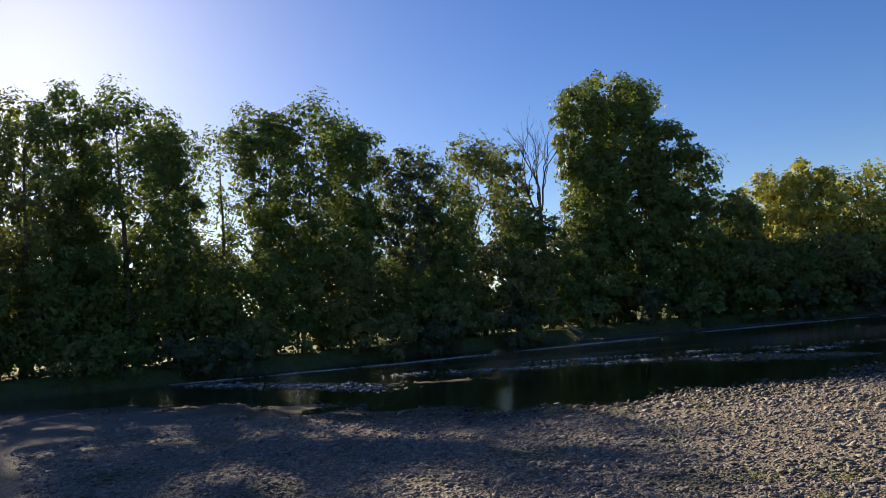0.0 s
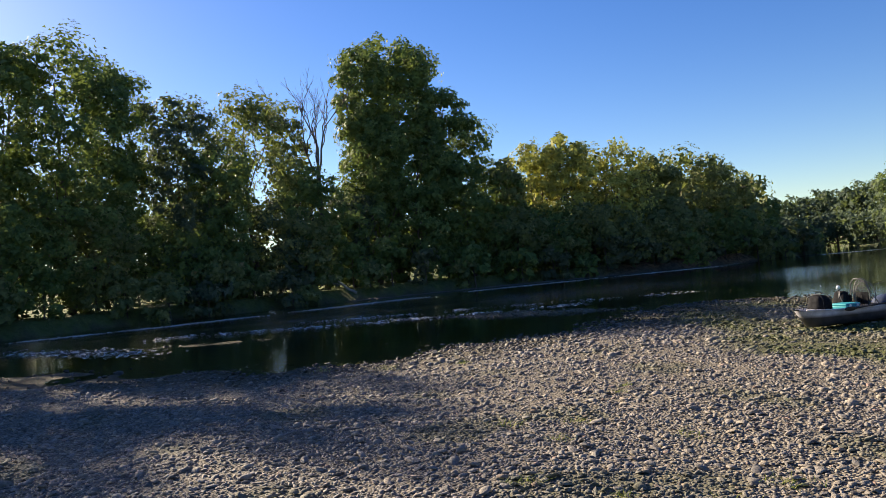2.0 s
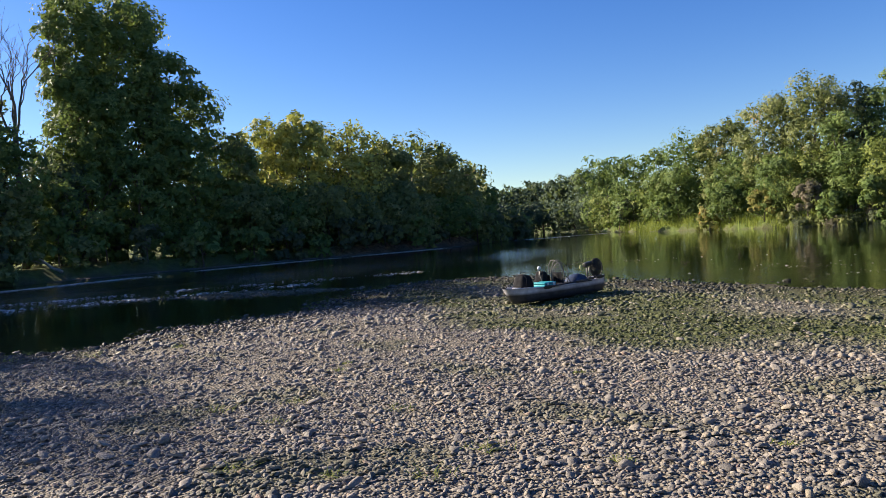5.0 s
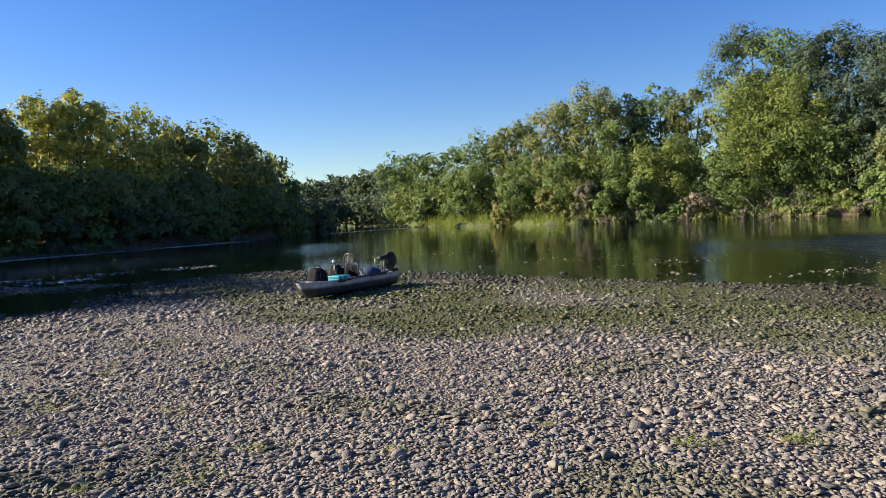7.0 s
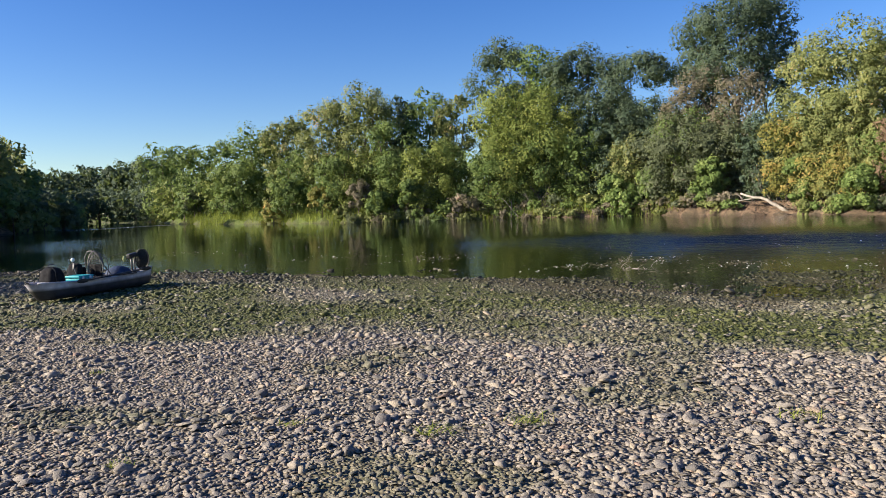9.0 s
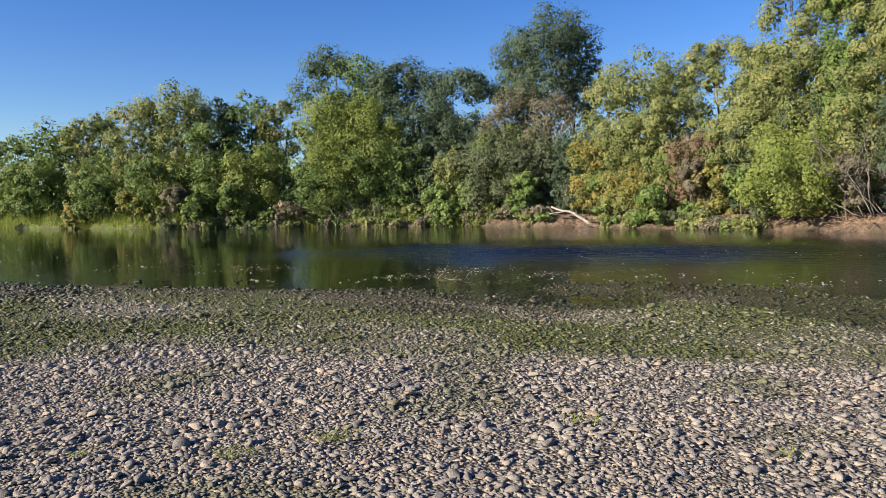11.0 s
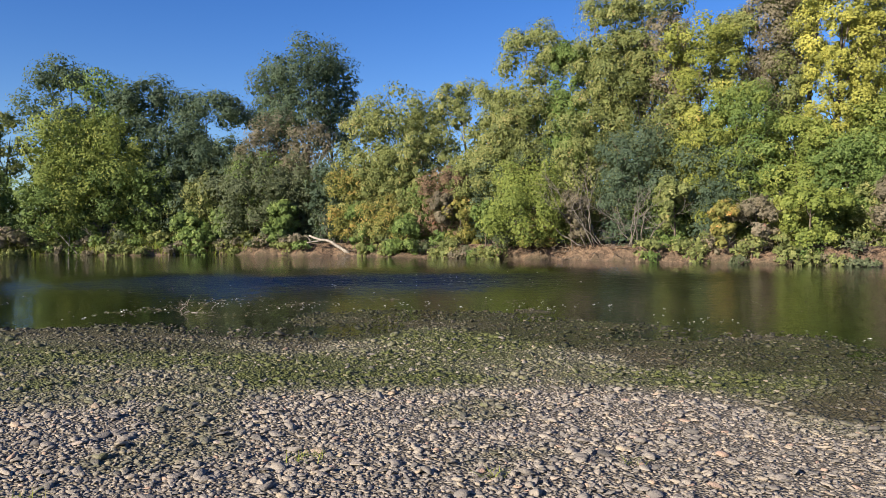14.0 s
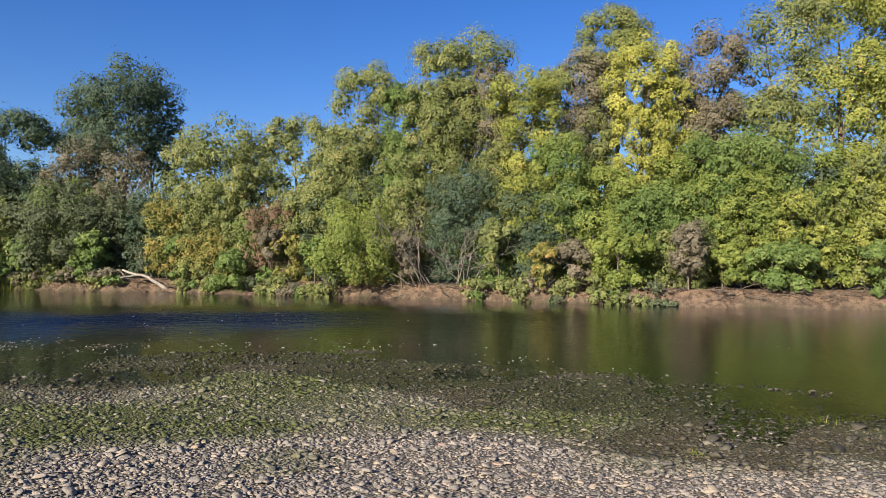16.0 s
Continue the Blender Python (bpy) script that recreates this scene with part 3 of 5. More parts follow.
tree(-24.6, 78.8, 12.6, 10.8, "olive", "round", 0.10, 1.00, seed=31)
tree(-22.6, 84.3, 11.3, 8.5, "olive", "round", 0.10, 1.00, seed=32)
tree(-21.2, 91.3, 10.3, 8.0, "olive", "round", 0.10, 1.00, seed=33)
tree(-20.5, 97.7, 7.6, 5.3, "green", "round", 0.10, 1.00, seed=34)
tree(-35.5, 60.6, 7.3, 8.3, "olive", "round", 0.10, 1.00, seed=35)
tree(-32.9, 63.6, 6.8, 8.6, "green", "round", 0.10, 1.00, seed=36)
tree(-30.2, 67.0, 7.3, 8.9, "olive", "round", 0.10, 1.00, seed=37)
tree(-27.2, 70.4, 7.1, 9.1, "olive", "round", 0.10, 1.00, seed=38)
tree(-24.1, 74.1, 7.3, 9.4, "olive", "round", 0.10, 1.00, seed=39)
tree(-21.5, 80.5, 6.6, 9.0, "green", "round", 0.10, 1.00, seed=40)
tree(-20.1, 88.1, 5.4, 7.7, "green", "round", 0.10, 1.00, seed=41)
tree(-35.0, 186.9, 12.1, 16.1, "deep", "round", 0.10, 1.00, seed=42)
tree(-29.4, 198.0, 13.6, 12.9, "deep", "round", 0.10, 1.00, seed=43)
tree(-22.2, 188.8, 12.1, 12.3, "deep", "round", 0.10, 1.00, seed=44)
tree(-16.2, 179.4, 13.3, 13.7, "deep", "round", 0.10, 1.00, seed=45)
tree(-10.0, 169.9, 13.7, 13.0, "deep", "round", 0.10, 1.00, seed=46)
tree(-30.6, 147.0, 7.0, 12.6, "deep", "round", 0.10, 1.00, seed=47)
tree(-25.1, 148.0, 6.7, 14.4, "deep", "round", 0.10, 1.00, seed=48)
tree(-19.5, 148.9, 6.4, 14.6, "deep", "round", 0.10, 1.00, seed=49)
tree(-12.8, 144.6, 6.0, 12.6, "deep", "round", 0.10, 1.00, seed=50)
tree(-40.3, 201.2, 12.7, 13.7, "deep", "round", 0.10, 1.00, seed=51)
tree(-33.5, 197.4, 12.3, 13.8, "deep", "round", 0.10, 1.00, seed=52)
tree(-25.4, 188.5, 12.4, 11.9, "deep", "round", 0.10, 1.00, seed=53)
tree(-17.7, 174.3, 12.8, 11.3, "deep", "round", 0.10, 1.00, seed=54)
tree(-11.2, 150.7, 12.5, 8.5, "deep", "round", 0.10, 1.00, seed=55)
tree(-6.3, 126.1, 12.5, 10.9, "green", "round", 0.10, 1.00, seed=56)
tree(-0.9, 103.4, 10.2, 7.1, "green", "round", 0.10, 1.00, seed=57)
tree(2.0, 96.8, 10.4, 5.8, "green", "round", 0.10, 1.00, seed=58)
tree(5.4, 90.3, 11.4, 10.6, "green", "round", 0.10, 1.00, seed=59)
tree(9.2, 85.4, 11.8, 6.3, "olive", "round", 0.10, 1.00, seed=60)
tree(12.7, 80.1, 12.9, 8.6, "olive", "round", 0.10, 1.00, seed=61)
tree(16.1, 78.3, 14.3, 10.7, "olive", "round", 0.10, 1.00, seed=62)
tree(20.2, 77.5, 13.1, 5.2, "deep", "round", 0.10, 1.00, seed=63)
tree(23.0, 75.9, 13.7, 6.9, "green", "round", 0.10, 1.00, seed=64)
tree(25.3, 73.5, 12.7, 5.9, "olive", "round", 0.10, 1.00, seed=65)
tree(30.8, 73.9, 18.7, 9.9, "deep", "round", 0.10, 1.00, seed=66)
tree(33.0, 69.4, 17.2, 9.4, "green", "round", 0.10, 1.00, seed=67)
tree(29.0, 66.9, 12.9, 13.3, "light", "round", 0.05, 1.00, seed=68)
tree(37.1, 66.3, 16.8, 10.3, "deep", "round", 0.10, 1.00, seed=69)
tree(40.4, 62.8, 15.5, 10.6, "deep", "round", 0.10, 1.00, seed=70)
tree(37.1, 62.1, 12.2, 9.7, "deep", "round", 0.10, 1.00, seed=71)
tree(40.5, 59.8, 10.8, 5.8, "deep", "round", 0.10, 1.00, seed=72)
tree(17.9, 72.3, 9.9, 7.3, "green", "round", 0.10, 1.00, seed=73)
tree(21.4, 68.4, 7.4, 7.8, "light", "round", 0.10, 1.00, seed=74)
tree(25.9, 66.4, 6.5, 8.5, "green", "round", 0.10, 1.00, seed=75)
tree(30.4, 63.2, 8.0, 8.2, "green", "round", 0.10, 1.00, seed=76)
tree(13.1, 75.0, 7.0, 7.3, "green", "round", 0.10, 1.00, seed=77)
tree(9.1, 80.9, 6.9, 7.7, "green", "round", 0.10, 1.00, seed=78)
tree(4.1, 89.1, 6.9, 7.3, "green", "round", 0.10, 1.00, seed=79)
tree(-1.1, 100.8, 6.9, 7.9, "green", "round", 0.10, 1.00, seed=80)
tree(-8.0, 135.0, 7.9, 10.3, "deep", "round", 0.10, 1.00, seed=81)
tree(32.9, 62.5, 4.8, 6.7, "deep", "round", 0.10, 1.00, seed=82)
tree(46.8, 56.5, 20.9, 12.8, "deep", "round", 0.50, 0.90, seed=83)
tree(46.1, 60.8, 16.1, 6.3, "deep", "round", 0.40, 0.90, seed=84)
tree(48.5, 54.2, 18.2, 6.0, "deep", "round", 0.50, 0.90, seed=85)
tree(41.1, 53.7, 12.5, 6.6, "brown", "round", 0.30, 0.80, seed=86)
tree(42.1, 50.4, 11.7, 6.1, "brown", "round", 0.30, 0.70, seed=87)
tree(38.8, 54.4, 8.3, 12.3, "grey", "round", 0.02, 1.20, seed=88)
tree(43.4, 50.4, 6.7, 8.0, "deep", "round", 0.10, 1.00, seed=89)
tree(39.2, 59.8, 9.2, 6.9, "deep", "round", 0.10, 1.00, seed=90)
tree(43.4, 40.5, 13.5, 9.0, "olive", "tall", 0.05, 1.00, seed=91)
tree(41.6, 42.5, 11.5, 6.4, "olive", "tall", 0.05, 1.00, seed=92)
tree(40.8, 43.9, 7.4, 5.2, "autumn", "round", 0.10, 1.00, seed=93)
tree(41.4, 40.1, 4.8, 6.3, "autumn", "round", 0.10, 1.00, seed=94)
tree(42.9, 38.0, 10.4, 5.9, "olive", "round", 0.10, 1.00, seed=95)
tree(42.4, 35.0, 6.8, 4.6, "rust", "round", 0.10, 1.00, seed=96)
tree(45.7, 35.2, 13.6, 6.7, "olive", "round", 0.10, 1.00, seed=97)
tree(47.3, 30.1, 17.3, 7.3, "olive", "tall", 0.10, 1.00, seed=98)
tree(47.7, 27.5, 15.6, 5.4, "green", "tall", 0.10, 1.00, seed=99)
tree(45.3, 31.9, 11.0, 7.1, "olive", "tall", 0.10, 1.00, seed=100)
tree(46.4, 30.2, 13.0, 7.2, "olive", "round", 0.10, 1.00, seed=101)
tree(48.9, 25.1, 19.0, 6.3, "olive", "tall", 0.30, 0.90, seed=102)
tree(50.3, 22.7, 19.6, 7.9, "olive", "tall", 0.12, 1.00, seed=103)
tree(49.6, 21.0, 16.9, 4.5, "brown", "round", 0.30, 1.00, seed=104)
tree(48.2, 23.5, 14.9, 7.1, "olive", "round", 0.10, 1.00, seed=105)
tree(48.1, 18.0, 15.7, 6.7, "yellowgreen", "tall", 0.05, 1.00, seed=106)
tree(51.2, 16.7, 16.5, 5.2, "olive", "tall", 0.10, 1.00, seed=107)
tree(51.7, 12.8, 20.3, 7.0, "olive", "tall", 0.12, 1.00, seed=108)
tree(51.1, 14.0, 17.4, 5.3, "brown", "tall", 0.20, 1.00, seed=109)
tree(49.1, 9.8, 17.3, 6.4, "yellow", "tall", 0.20, 1.00, seed=110)
tree(49.8, 8.3, 15.0, 4.5, "yellow", "round", 0.25, 1.00, seed=111)
tree(53.0, 6.3, 18.4, 7.3, "brown", "round", 0.12, 1.00, seed=112)
tree(51.6, 7.2, 13.8, 5.6, "brown", "round", 0.15, 1.00, seed=113)
tree(53.5, 4.5, 13.8, 5.6, "olive", "round", 0.10, 1.00, seed=114)
tree(53.5, 1.2, 20.0, 8.7, "olive", "tall", 0.08, 1.00, seed=115)
tree(54.4, -1.8, 21.2, 9.8, "yellowgreen", "tall", 0.10, 1.00, seed=116)
tree(54.7, -6.5, 20.4, 10.3, "yellowgreen", "tall", 0.10, 1.00, seed=117)
tree(55.9, -11.2, 18.7, 9.5, "olive", "tall", 0.10, 1.00, seed=118)
tree(57.3, -16.9, 16.9, 9.2, "olive", "tall", 0.10, 1.00, seed=119)
tree(42.7, 27.6, 6.8, 9.9, "light", "round", 0.02, 1.00, seed=120)
tree(43.5, 32.1, 7.7, 6.3, "olive", "round", 0.10, 1.00, seed=121)
tree(46.5, 14.8, 10.8, 5.2, "light", "tall", 0.05, 1.00, seed=122)
tree(45.3, 16.5, 8.3, 4.7, "yellowgreen", "tall", 0.05, 1.00, seed=123)
tree(46.8, 12.2, 8.7, 4.5, "light", "tall", 0.05, 1.00, seed=124)
tree(46.1, 9.5, 7.0, 5.3, "green", "tall", 0.05, 1.00, seed=125)
tree(48.3, 7.9, 9.3, 4.9, "light", "tall", 0.05, 1.00, seed=126)
tree(49.0, 5.6, 10.7, 5.2, "green", "tall", 0.05, 1.00, seed=127)
tree(48.8, 3.3, 8.8, 5.0, "light", "tall", 0.05, 1.00, seed=128)
tree(48.5, 1.1, 6.9, 5.2, "yellowgreen", "round", 0.05, 1.00, seed=129)
tree(50.4, -1.6, 9.7, 5.1, "light", "tall", 0.05, 1.00, seed=130)
tree(50.0, -3.6, 7.9, 5.2, "yellowgreen", "round", 0.05, 1.00, seed=131)
tree(45.0, 18.9, 5.0, 5.3, "green", "round", 0.05, 1.00, seed=132)
tree(46.9, 26.5, 9.0, 5.3, "green", "tall", 0.05, 1.00, seed=133)
tree(48.8, 19.7, 11.0, 5.1, "olive", "tall", 0.05, 1.00, seed=134)
tree(45.6, 6.6, 4.5, 4.1, "olive", "round", 0.02, 1.00, seed=135)
tree(44.8, 12.0, 3.8, 3.9, "yellowgreen", "round", 0.02, 1.00, seed=136)
# mostly unseen behind the left bank; added to shade the far trees upriver
tree(-38.0, 98.0, 12.0, 9.0, "olive", "round", 0.10, 0.80, seed=260)
tree(-36.0, 106.0, 13.0, 9.0, "olive", "round", 0.10, 0.80, seed=261)
tree(-38.0, 114.0, 14.0, 9.0, "olive", "round", 0.10, 0.80, seed=262)
tree(-35.0, 122.0, 12.0, 9.0, "olive", "round", 0.10, 0.80, seed=263)
tree(-38.0, 130.0, 13.0, 9.0, "olive", "round", 0.10, 0.80, seed=264)
tree(-34.0, 138.0, 14.0, 9.0, "olive", "round", 0.10, 0.80, seed=265)
tree(-36.0, 147.0, 12.0, 9.0, "olive", "round", 0.10, 0.80, seed=266)
tree(-44.0, -6.2, 7.9, 5.5, "green", "round", 0.05, 0.90, seed=101)
tree(-44.9, -1.7, 6.5, 5.9, "green", "round", 0.05, 0.90, seed=102)
tree(-45.8, 2.2, 7.4, 5.7, "green", "tall", 0.05, 0.90, seed=103)
tree(-46.8, 7.5, 8.3, 6.2, "green", "round", 0.05, 0.90, seed=104)
tree(-48.6, 10.1, 7.5, 5.5, "green", "tall", 0.05, 0.90, seed=105)
tree(-48.1, 15.8, 8.2, 5.0, "green", "tall", 0.05, 0.90, seed=106)
tree(-47.3, 19.8, 7.8, 7.3, "green", "round", 0.05, 0.90, seed=107)
tree(-47.0, 25.3, 8.3, 6.9, "olive", "round", 0.05, 0.90, seed=108)
tree(-47.2, 31.6, 7.6, 7.5, "green", "round", 0.05, 0.90, seed=109)
tree(-46.8, 37.4, 5.9, 7.5, "olive", "round", 0.05, 0.90, seed=110)
tree(-44.4, 41.3, 7.5, 6.7, "olive", "tall", 0.05, 0.90, seed=111)
tree(-43.2, 47.1, 8.4, 7.5, "green", "round", 0.05, 0.90, seed=112)
tree(-40.9, 52.8, 10.0, 7.5, "green", "tall", 0.05, 0.90, seed=113)
tree(-37.7, 58.7, 6.5, 7.5, "green", "tall", 0.05, 0.90, seed=114)
tree(-33.1, 65.7, 7.6, 7.5, "green", "round", 0.05, 0.90, seed=115)
tree(-28.3, 69.0, 5.5, 7.5, "olive", "tall", 0.05, 0.90, seed=116)
tree(-23.9, 74.0, 5.9, 7.5, "olive", "tall", 0.05, 0.90, seed=117)
tree(-4.9, 111.6, 6.1, 7.5, "light", "round", 0.05, 0.85, seed=118)
tree(1.8, 100.3, 6.7, 7.5, "light", "tall", 0.05, 0.85, seed=119)
tree(6.8, 91.8, 5.9, 7.5, "green", "round", 0.05, 0.85, seed=120)
tree(11.1, 81.8, 8.4, 7.5, "green", "round", 0.05, 0.85, seed=121)
tree(15.1, 74.4, 7.7, 7.5, "light", "round", 0.05, 0.85, seed=122)
tree(20.4, 71.2, 6.6, 7.5, "deep", "round", 0.05, 0.85, seed=123)
tree(22.4, 70.5, 7.8, 7.5, "green", "tall", 0.05, 0.85, seed=124)
tree(28.9, 67.3, 9.6, 7.5, "light", "tall", 0.05, 0.85, seed=125)
tree(30.6, 64.9, 8.0, 7.5, "deep", "tall", 0.05, 0.85, seed=126)
tree(34.1, 61.7, 8.5, 7.2, "green", "round", 0.05, 0.85, seed=127)
tree(37.4, 58.1, 7.3, 7.2, "olive", "tall", 0.05, 0.85, seed=128)
tree(39.9, 54.2, 8.9, 7.2, "green", "tall", 0.05, 0.85, seed=129)
tree(40.7, 49.3, 8.4, 7.2, "grey", "round", 0.05, 0.85, seed=130)
tree(43.2, 44.9, 7.6, 7.3, "green", "tall", 0.05, 0.85, seed=131)
tree(44.5, 39.6, 6.2, 7.3, "olive", "tall", 0.05, 0.85, seed=132)
tree(44.3, 37.3, 6.2, 7.5, "green", "tall", 0.05, 0.85, seed=133)
tree(44.3, 31.3, 7.1, 6.3, "deep", "tall", 0.05, 0.85, seed=134)
tree(45.6, 29.0, 8.2, 5.8, "deep", "tall", 0.05, 0.85, seed=135)
tree(45.2, 24.7, 10.2, 6.2, "olive", "tall", 0.05, 0.85, seed=136)
tree(45.0, 20.6, 8.7, 6.8, "deep", "tall", 0.05, 0.85, seed=137)
tree(45.5, 16.5, 7.2, 6.4, "deep", "tall", 0.05, 0.85, seed=138)
tree(47.0, 14.6, 10.8, 6.4, "green", "tall", 0.05, 0.85, seed=139)
tree(47.3, 11.5, 8.6, 6.3, "light", "tall", 0.05, 0.85, seed=140)
tree(46.9, 7.9, 7.4, 5.8, "green", "tall", 0.05, 0.85, seed=141)
tree(48.2, 5.3, 8.1, 5.5, "light", "tall", 0.05, 0.85, seed=142)
tree(49.4, 3.5, 10.9, 7.0, "green", "round", 0.05, 0.85, seed=143)
tree(50.5, 0.3, 9.3, 5.5, "deep", "round", 0.05, 0.85, seed=144)
tree(50.7, -4.1, 9.7, 6.5, "olive", "tall", 0.05, 0.85, seed=145)
tree(53.1, -6.2, 8.4, 6.3, "olive", "tall", 0.05, 0.85, seed=146)
tree(42.0, 46.5, 8.1, 6.6, "deep", "round", 0.02, 1.00, seed=201)
tree(40.2, 49.5, 6.6, 5.5, "grey", "round", 0.02, 1.00, seed=202)



def along(line, step, rng):
    """Points along a bank line, with the way inland."""
    for (x0, y0), (x1, y1) in zip(line, line[1:]):
        length = math.hypot(x1 - x0, y1 - y0)
        for k in range(max(1, int(length / step))):
            t = (k + rng.random()) * step / length
            if t < 1:
                yield x0 + (x1 - x0) * t, y0 + (y1 - y0) * t, -(y1 - y0) / length, (x1 - x0) / length


rng = np.random.default_rng(5)
for k, (x, y, ix, iy) in enumerate(along(LEFT_BANK[1:9], 2.4, rng)):
    d = rng.uniform(-0.9, 1.4)
    tree(x + ix * d, y + iy * d, rng.uniform(1.8, 4.0), rng.uniform(3.2, 5.0), ["green", "grey", "olive"][rng.integers(0, 3)], "round", 0.0, 0.85, 300 + k, True)
for k, (x, y, ix, iy) in enumerate(along(RIGHT_BANK[1:13], 2.3, rng)):
    d = rng.uniform(0.4, 1.7) - (1.3 if y > 66 else 0.0)
    if min(math.hypot(x - lx, y - ly) for lx, ly in ((37.9, 44), (26.8, 62.5), (43.1, 22.4), (42.9, 19.4), (44.6, 12.3))) < 2.0:
        continue
    if y > 55 and rng.random() < 0.55:
        continue
    pal = ["green", "light", "olive", "autumn", "green", "grey", "green", "brown"][rng.integers(0, 8)]
    tree(x + ix * d, y + iy * d, rng.uniform(1.8, 4.2), rng.uniform(2.6, 4.4), pal, "round", 0.0, 1.3, 500 + k, True)

for k, (x, y, ix, iy) in enumerate(along(RIGHT_BANK[4:13], 0.55, rng)):
    d = rng.uniform(-0.55, 0.9)
    if (wave(np.array([x]), np.array([y]), 7.0, 31)[0] < 0.0 and y < 32) or math.hypot(x - 38.4, y - 43.6) < 2.3:
        continue
    tree(x + ix * d, y + iy * d, rng.uniform(0.5, 1.3), rng.uniform(1.2, 2.6), ["olive", "grey", "brown", "green", "olive"][rng.integers(0, 5)], "round", 0.0, 0.8, 1100 + k, True)

for k, (x, y, ix, iy) in enumerate(along(LEFT_BANK[1:9], 2.8, rng)):
    d = rng.uniform(5.5, 8.5)
    tree(x + ix * d, y + iy * d, rng.uniform(2.6, 4.2), rng.uniform(4.0, 5.5), ["deep", "green"][k % 2], "round", 0.0, 1.1, 1500 + k, True)

for k, (x, y, ix, iy) in enumerate(along(LEFT_BANK[1:9], 4.0, rng)):
    d = rng.uniform(9.0, 13.0)
    tree(x + ix * d, y + iy * d, rng.uniform(10.0, 13.0), rng.uniform(6.5, 8.5), ["green", "deep"][k % 2], "round", 0.05, 0.75, 1300 + k)

for k, (x, y, ix, iy) in enumerate(along(LEFT_BANK[1:9], 3.6, rng)):
    d = rng.uniform(15.0, 20.0)
    tree(x + ix * d, y + iy * d, rng.uniform(5.5, 8.5), rng.uniform(5.5, 7.0), ["deep", "green"][k % 2], "round", 0.0, 0.65, 800 + k, True)

for k, (x, y, ix, iy) in enumerate(along(RIGHT_BANK[3:13], 3.0, rng)):
    d = rng.uniform(9.0, 15.0)
    tree(x + ix * d, y + iy * d, rng.uniform(5.0, 7.5), rng.uniform(5.0, 6.5), ["deep", "green"][k % 2], "round", 0.0, 0.6, 700 + k, True)


# ---------------------------------------------------------------- the beached kayak and what lies in it
def box(bm, size, at, bevel=0.02, segs=3, turn=(0, 0, 0), taper=1.0):
    r = bmesh.ops.create_cube(bm, size=1.0)
    vs = r["verts"]
    for v in vs:
        k = taper if v.co.z > 0 else 1.0
        v.co = Vector((v.co.x * size[0] * k, v.co.y * size[1] * k, v.co.z * size[2]))
    es = list({e for v in vs for e in v.link_edges})
    made = bmesh.ops.bevel(bm, geom=vs + es, offset=bevel, segments=segs, affect="EDGES", profile=0.6)
    vs = list({v for f in made["faces"] for v in f.verts} | {v for v in vs if v.is_valid})
    bmesh.ops.transform(bm, matrix=pose(*at, *turn), verts=vs)
    return vs


def rod(bm, a, b, r0, r1=None, sides=8):
    a, b = Vector(a), Vector(b)
    d = b - a
    m = Matrix.Translation((a + b) / 2) @ d.to_track_quat("Z", "Y").to_matrix().to_4x4()
    bmesh.ops.create_cone(bm, cap_ends=True, segments=sides, radius1=r0, radius2=r1 if r1 is not None else r0, depth=d.length, matrix=m)


def ball(bm, at, radius, scale=(1, 1, 1)):
    bmesh.ops.create_uvsphere(bm, u_segments=14, v_segments=9, radius=1.0, matrix=pose(*at) @ Matrix.Diagonal((radius * scale[0], radius * scale[1], radius * scale[2], 1)))


def hull_material():
    """Mottled moulded plastic, pale above and dark below the chine: lit rim and shaded side put into the colour."""
    m, nt, b = mat("kayak_plastic", 0.42, 0.45)
    at = nt.nodes.new("ShaderNodeTexCoord").outputs["Object"]
    sep = nt.nodes.new("ShaderNodeSeparateXYZ")
    nt.links.new(at, sep.inputs[0])
    pale = ramp(nt, noise_tex(nt, 2.6, 5.0, 0.6, at), [(0.35, (0.26, 0.25, 0.28)), (0.52, (0.46, 0.44, 0.47)), (0.66, (0.62, 0.60, 0.63))])
    dark = ramp(nt, noise_tex(nt, 5.0, 5.0, 0.6, at), [(0.35, (0.022, 0.021, 0.025)), (0.65, (0.055, 0.052, 0.060))])
    edge = math_node(nt, "MULTIPLY", math_node(nt, "SUBTRACT", sep.outputs[2], 0.225), 14.0, True)
    nt.links.new(mixc(nt, edge, dark, pale), b.inputs["Base Color"])
    bump(nt, b, noise_tex(nt, 50.0, 3.0, 0.6, at), 0.12, 0.004)
    return m


HULL = hull_material()
DECK = simple("deck_plastic", [(0.35, (0.14, 0.135, 0.145)), (0.65, (0.27, 0.26, 0.275))], 3.0, 0.5, 0.4, obj=True)
BLACK = simple("black_fabric", [(0.3, (0.007, 0.007, 0.009)), (0.7, (0.018, 0.018, 0.021))], 20.0, 0.85, 0.12, bump_scale=160, bump_strength=0.4, bump_dist=0.003, obj=True)
RUBBER = simple("black_plastic", [(0.3, (0.012, 0.012, 0.013)), (0.7, (0.03, 0.03, 0.032))], 10.0, 0.45, 0.4, obj=True)
TEAL = simple("turquoise_plastic", [(0.3, (0.02, 0.27, 0.33)), (0.7, (0.04, 0.36, 0.42))], 6.0, 0.4, 0.4, obj=True)
NAVY = simple("navy_fabric", [(0.3, (0.016, 0.026, 0.055)), (0.7, (0.035, 0.055, 0.11))], 9.0, 0.7, 0.3, bump_scale=18, bump_strength=0.7, bump_dist=0.02, obj=True)
WHITE = simple("white_plastic", [(0.3, (0.62, 0.62, 0.60)), (0.7, (0.76, 0.76, 0.74))], 12.0, 0.4, 0.4, obj=True)
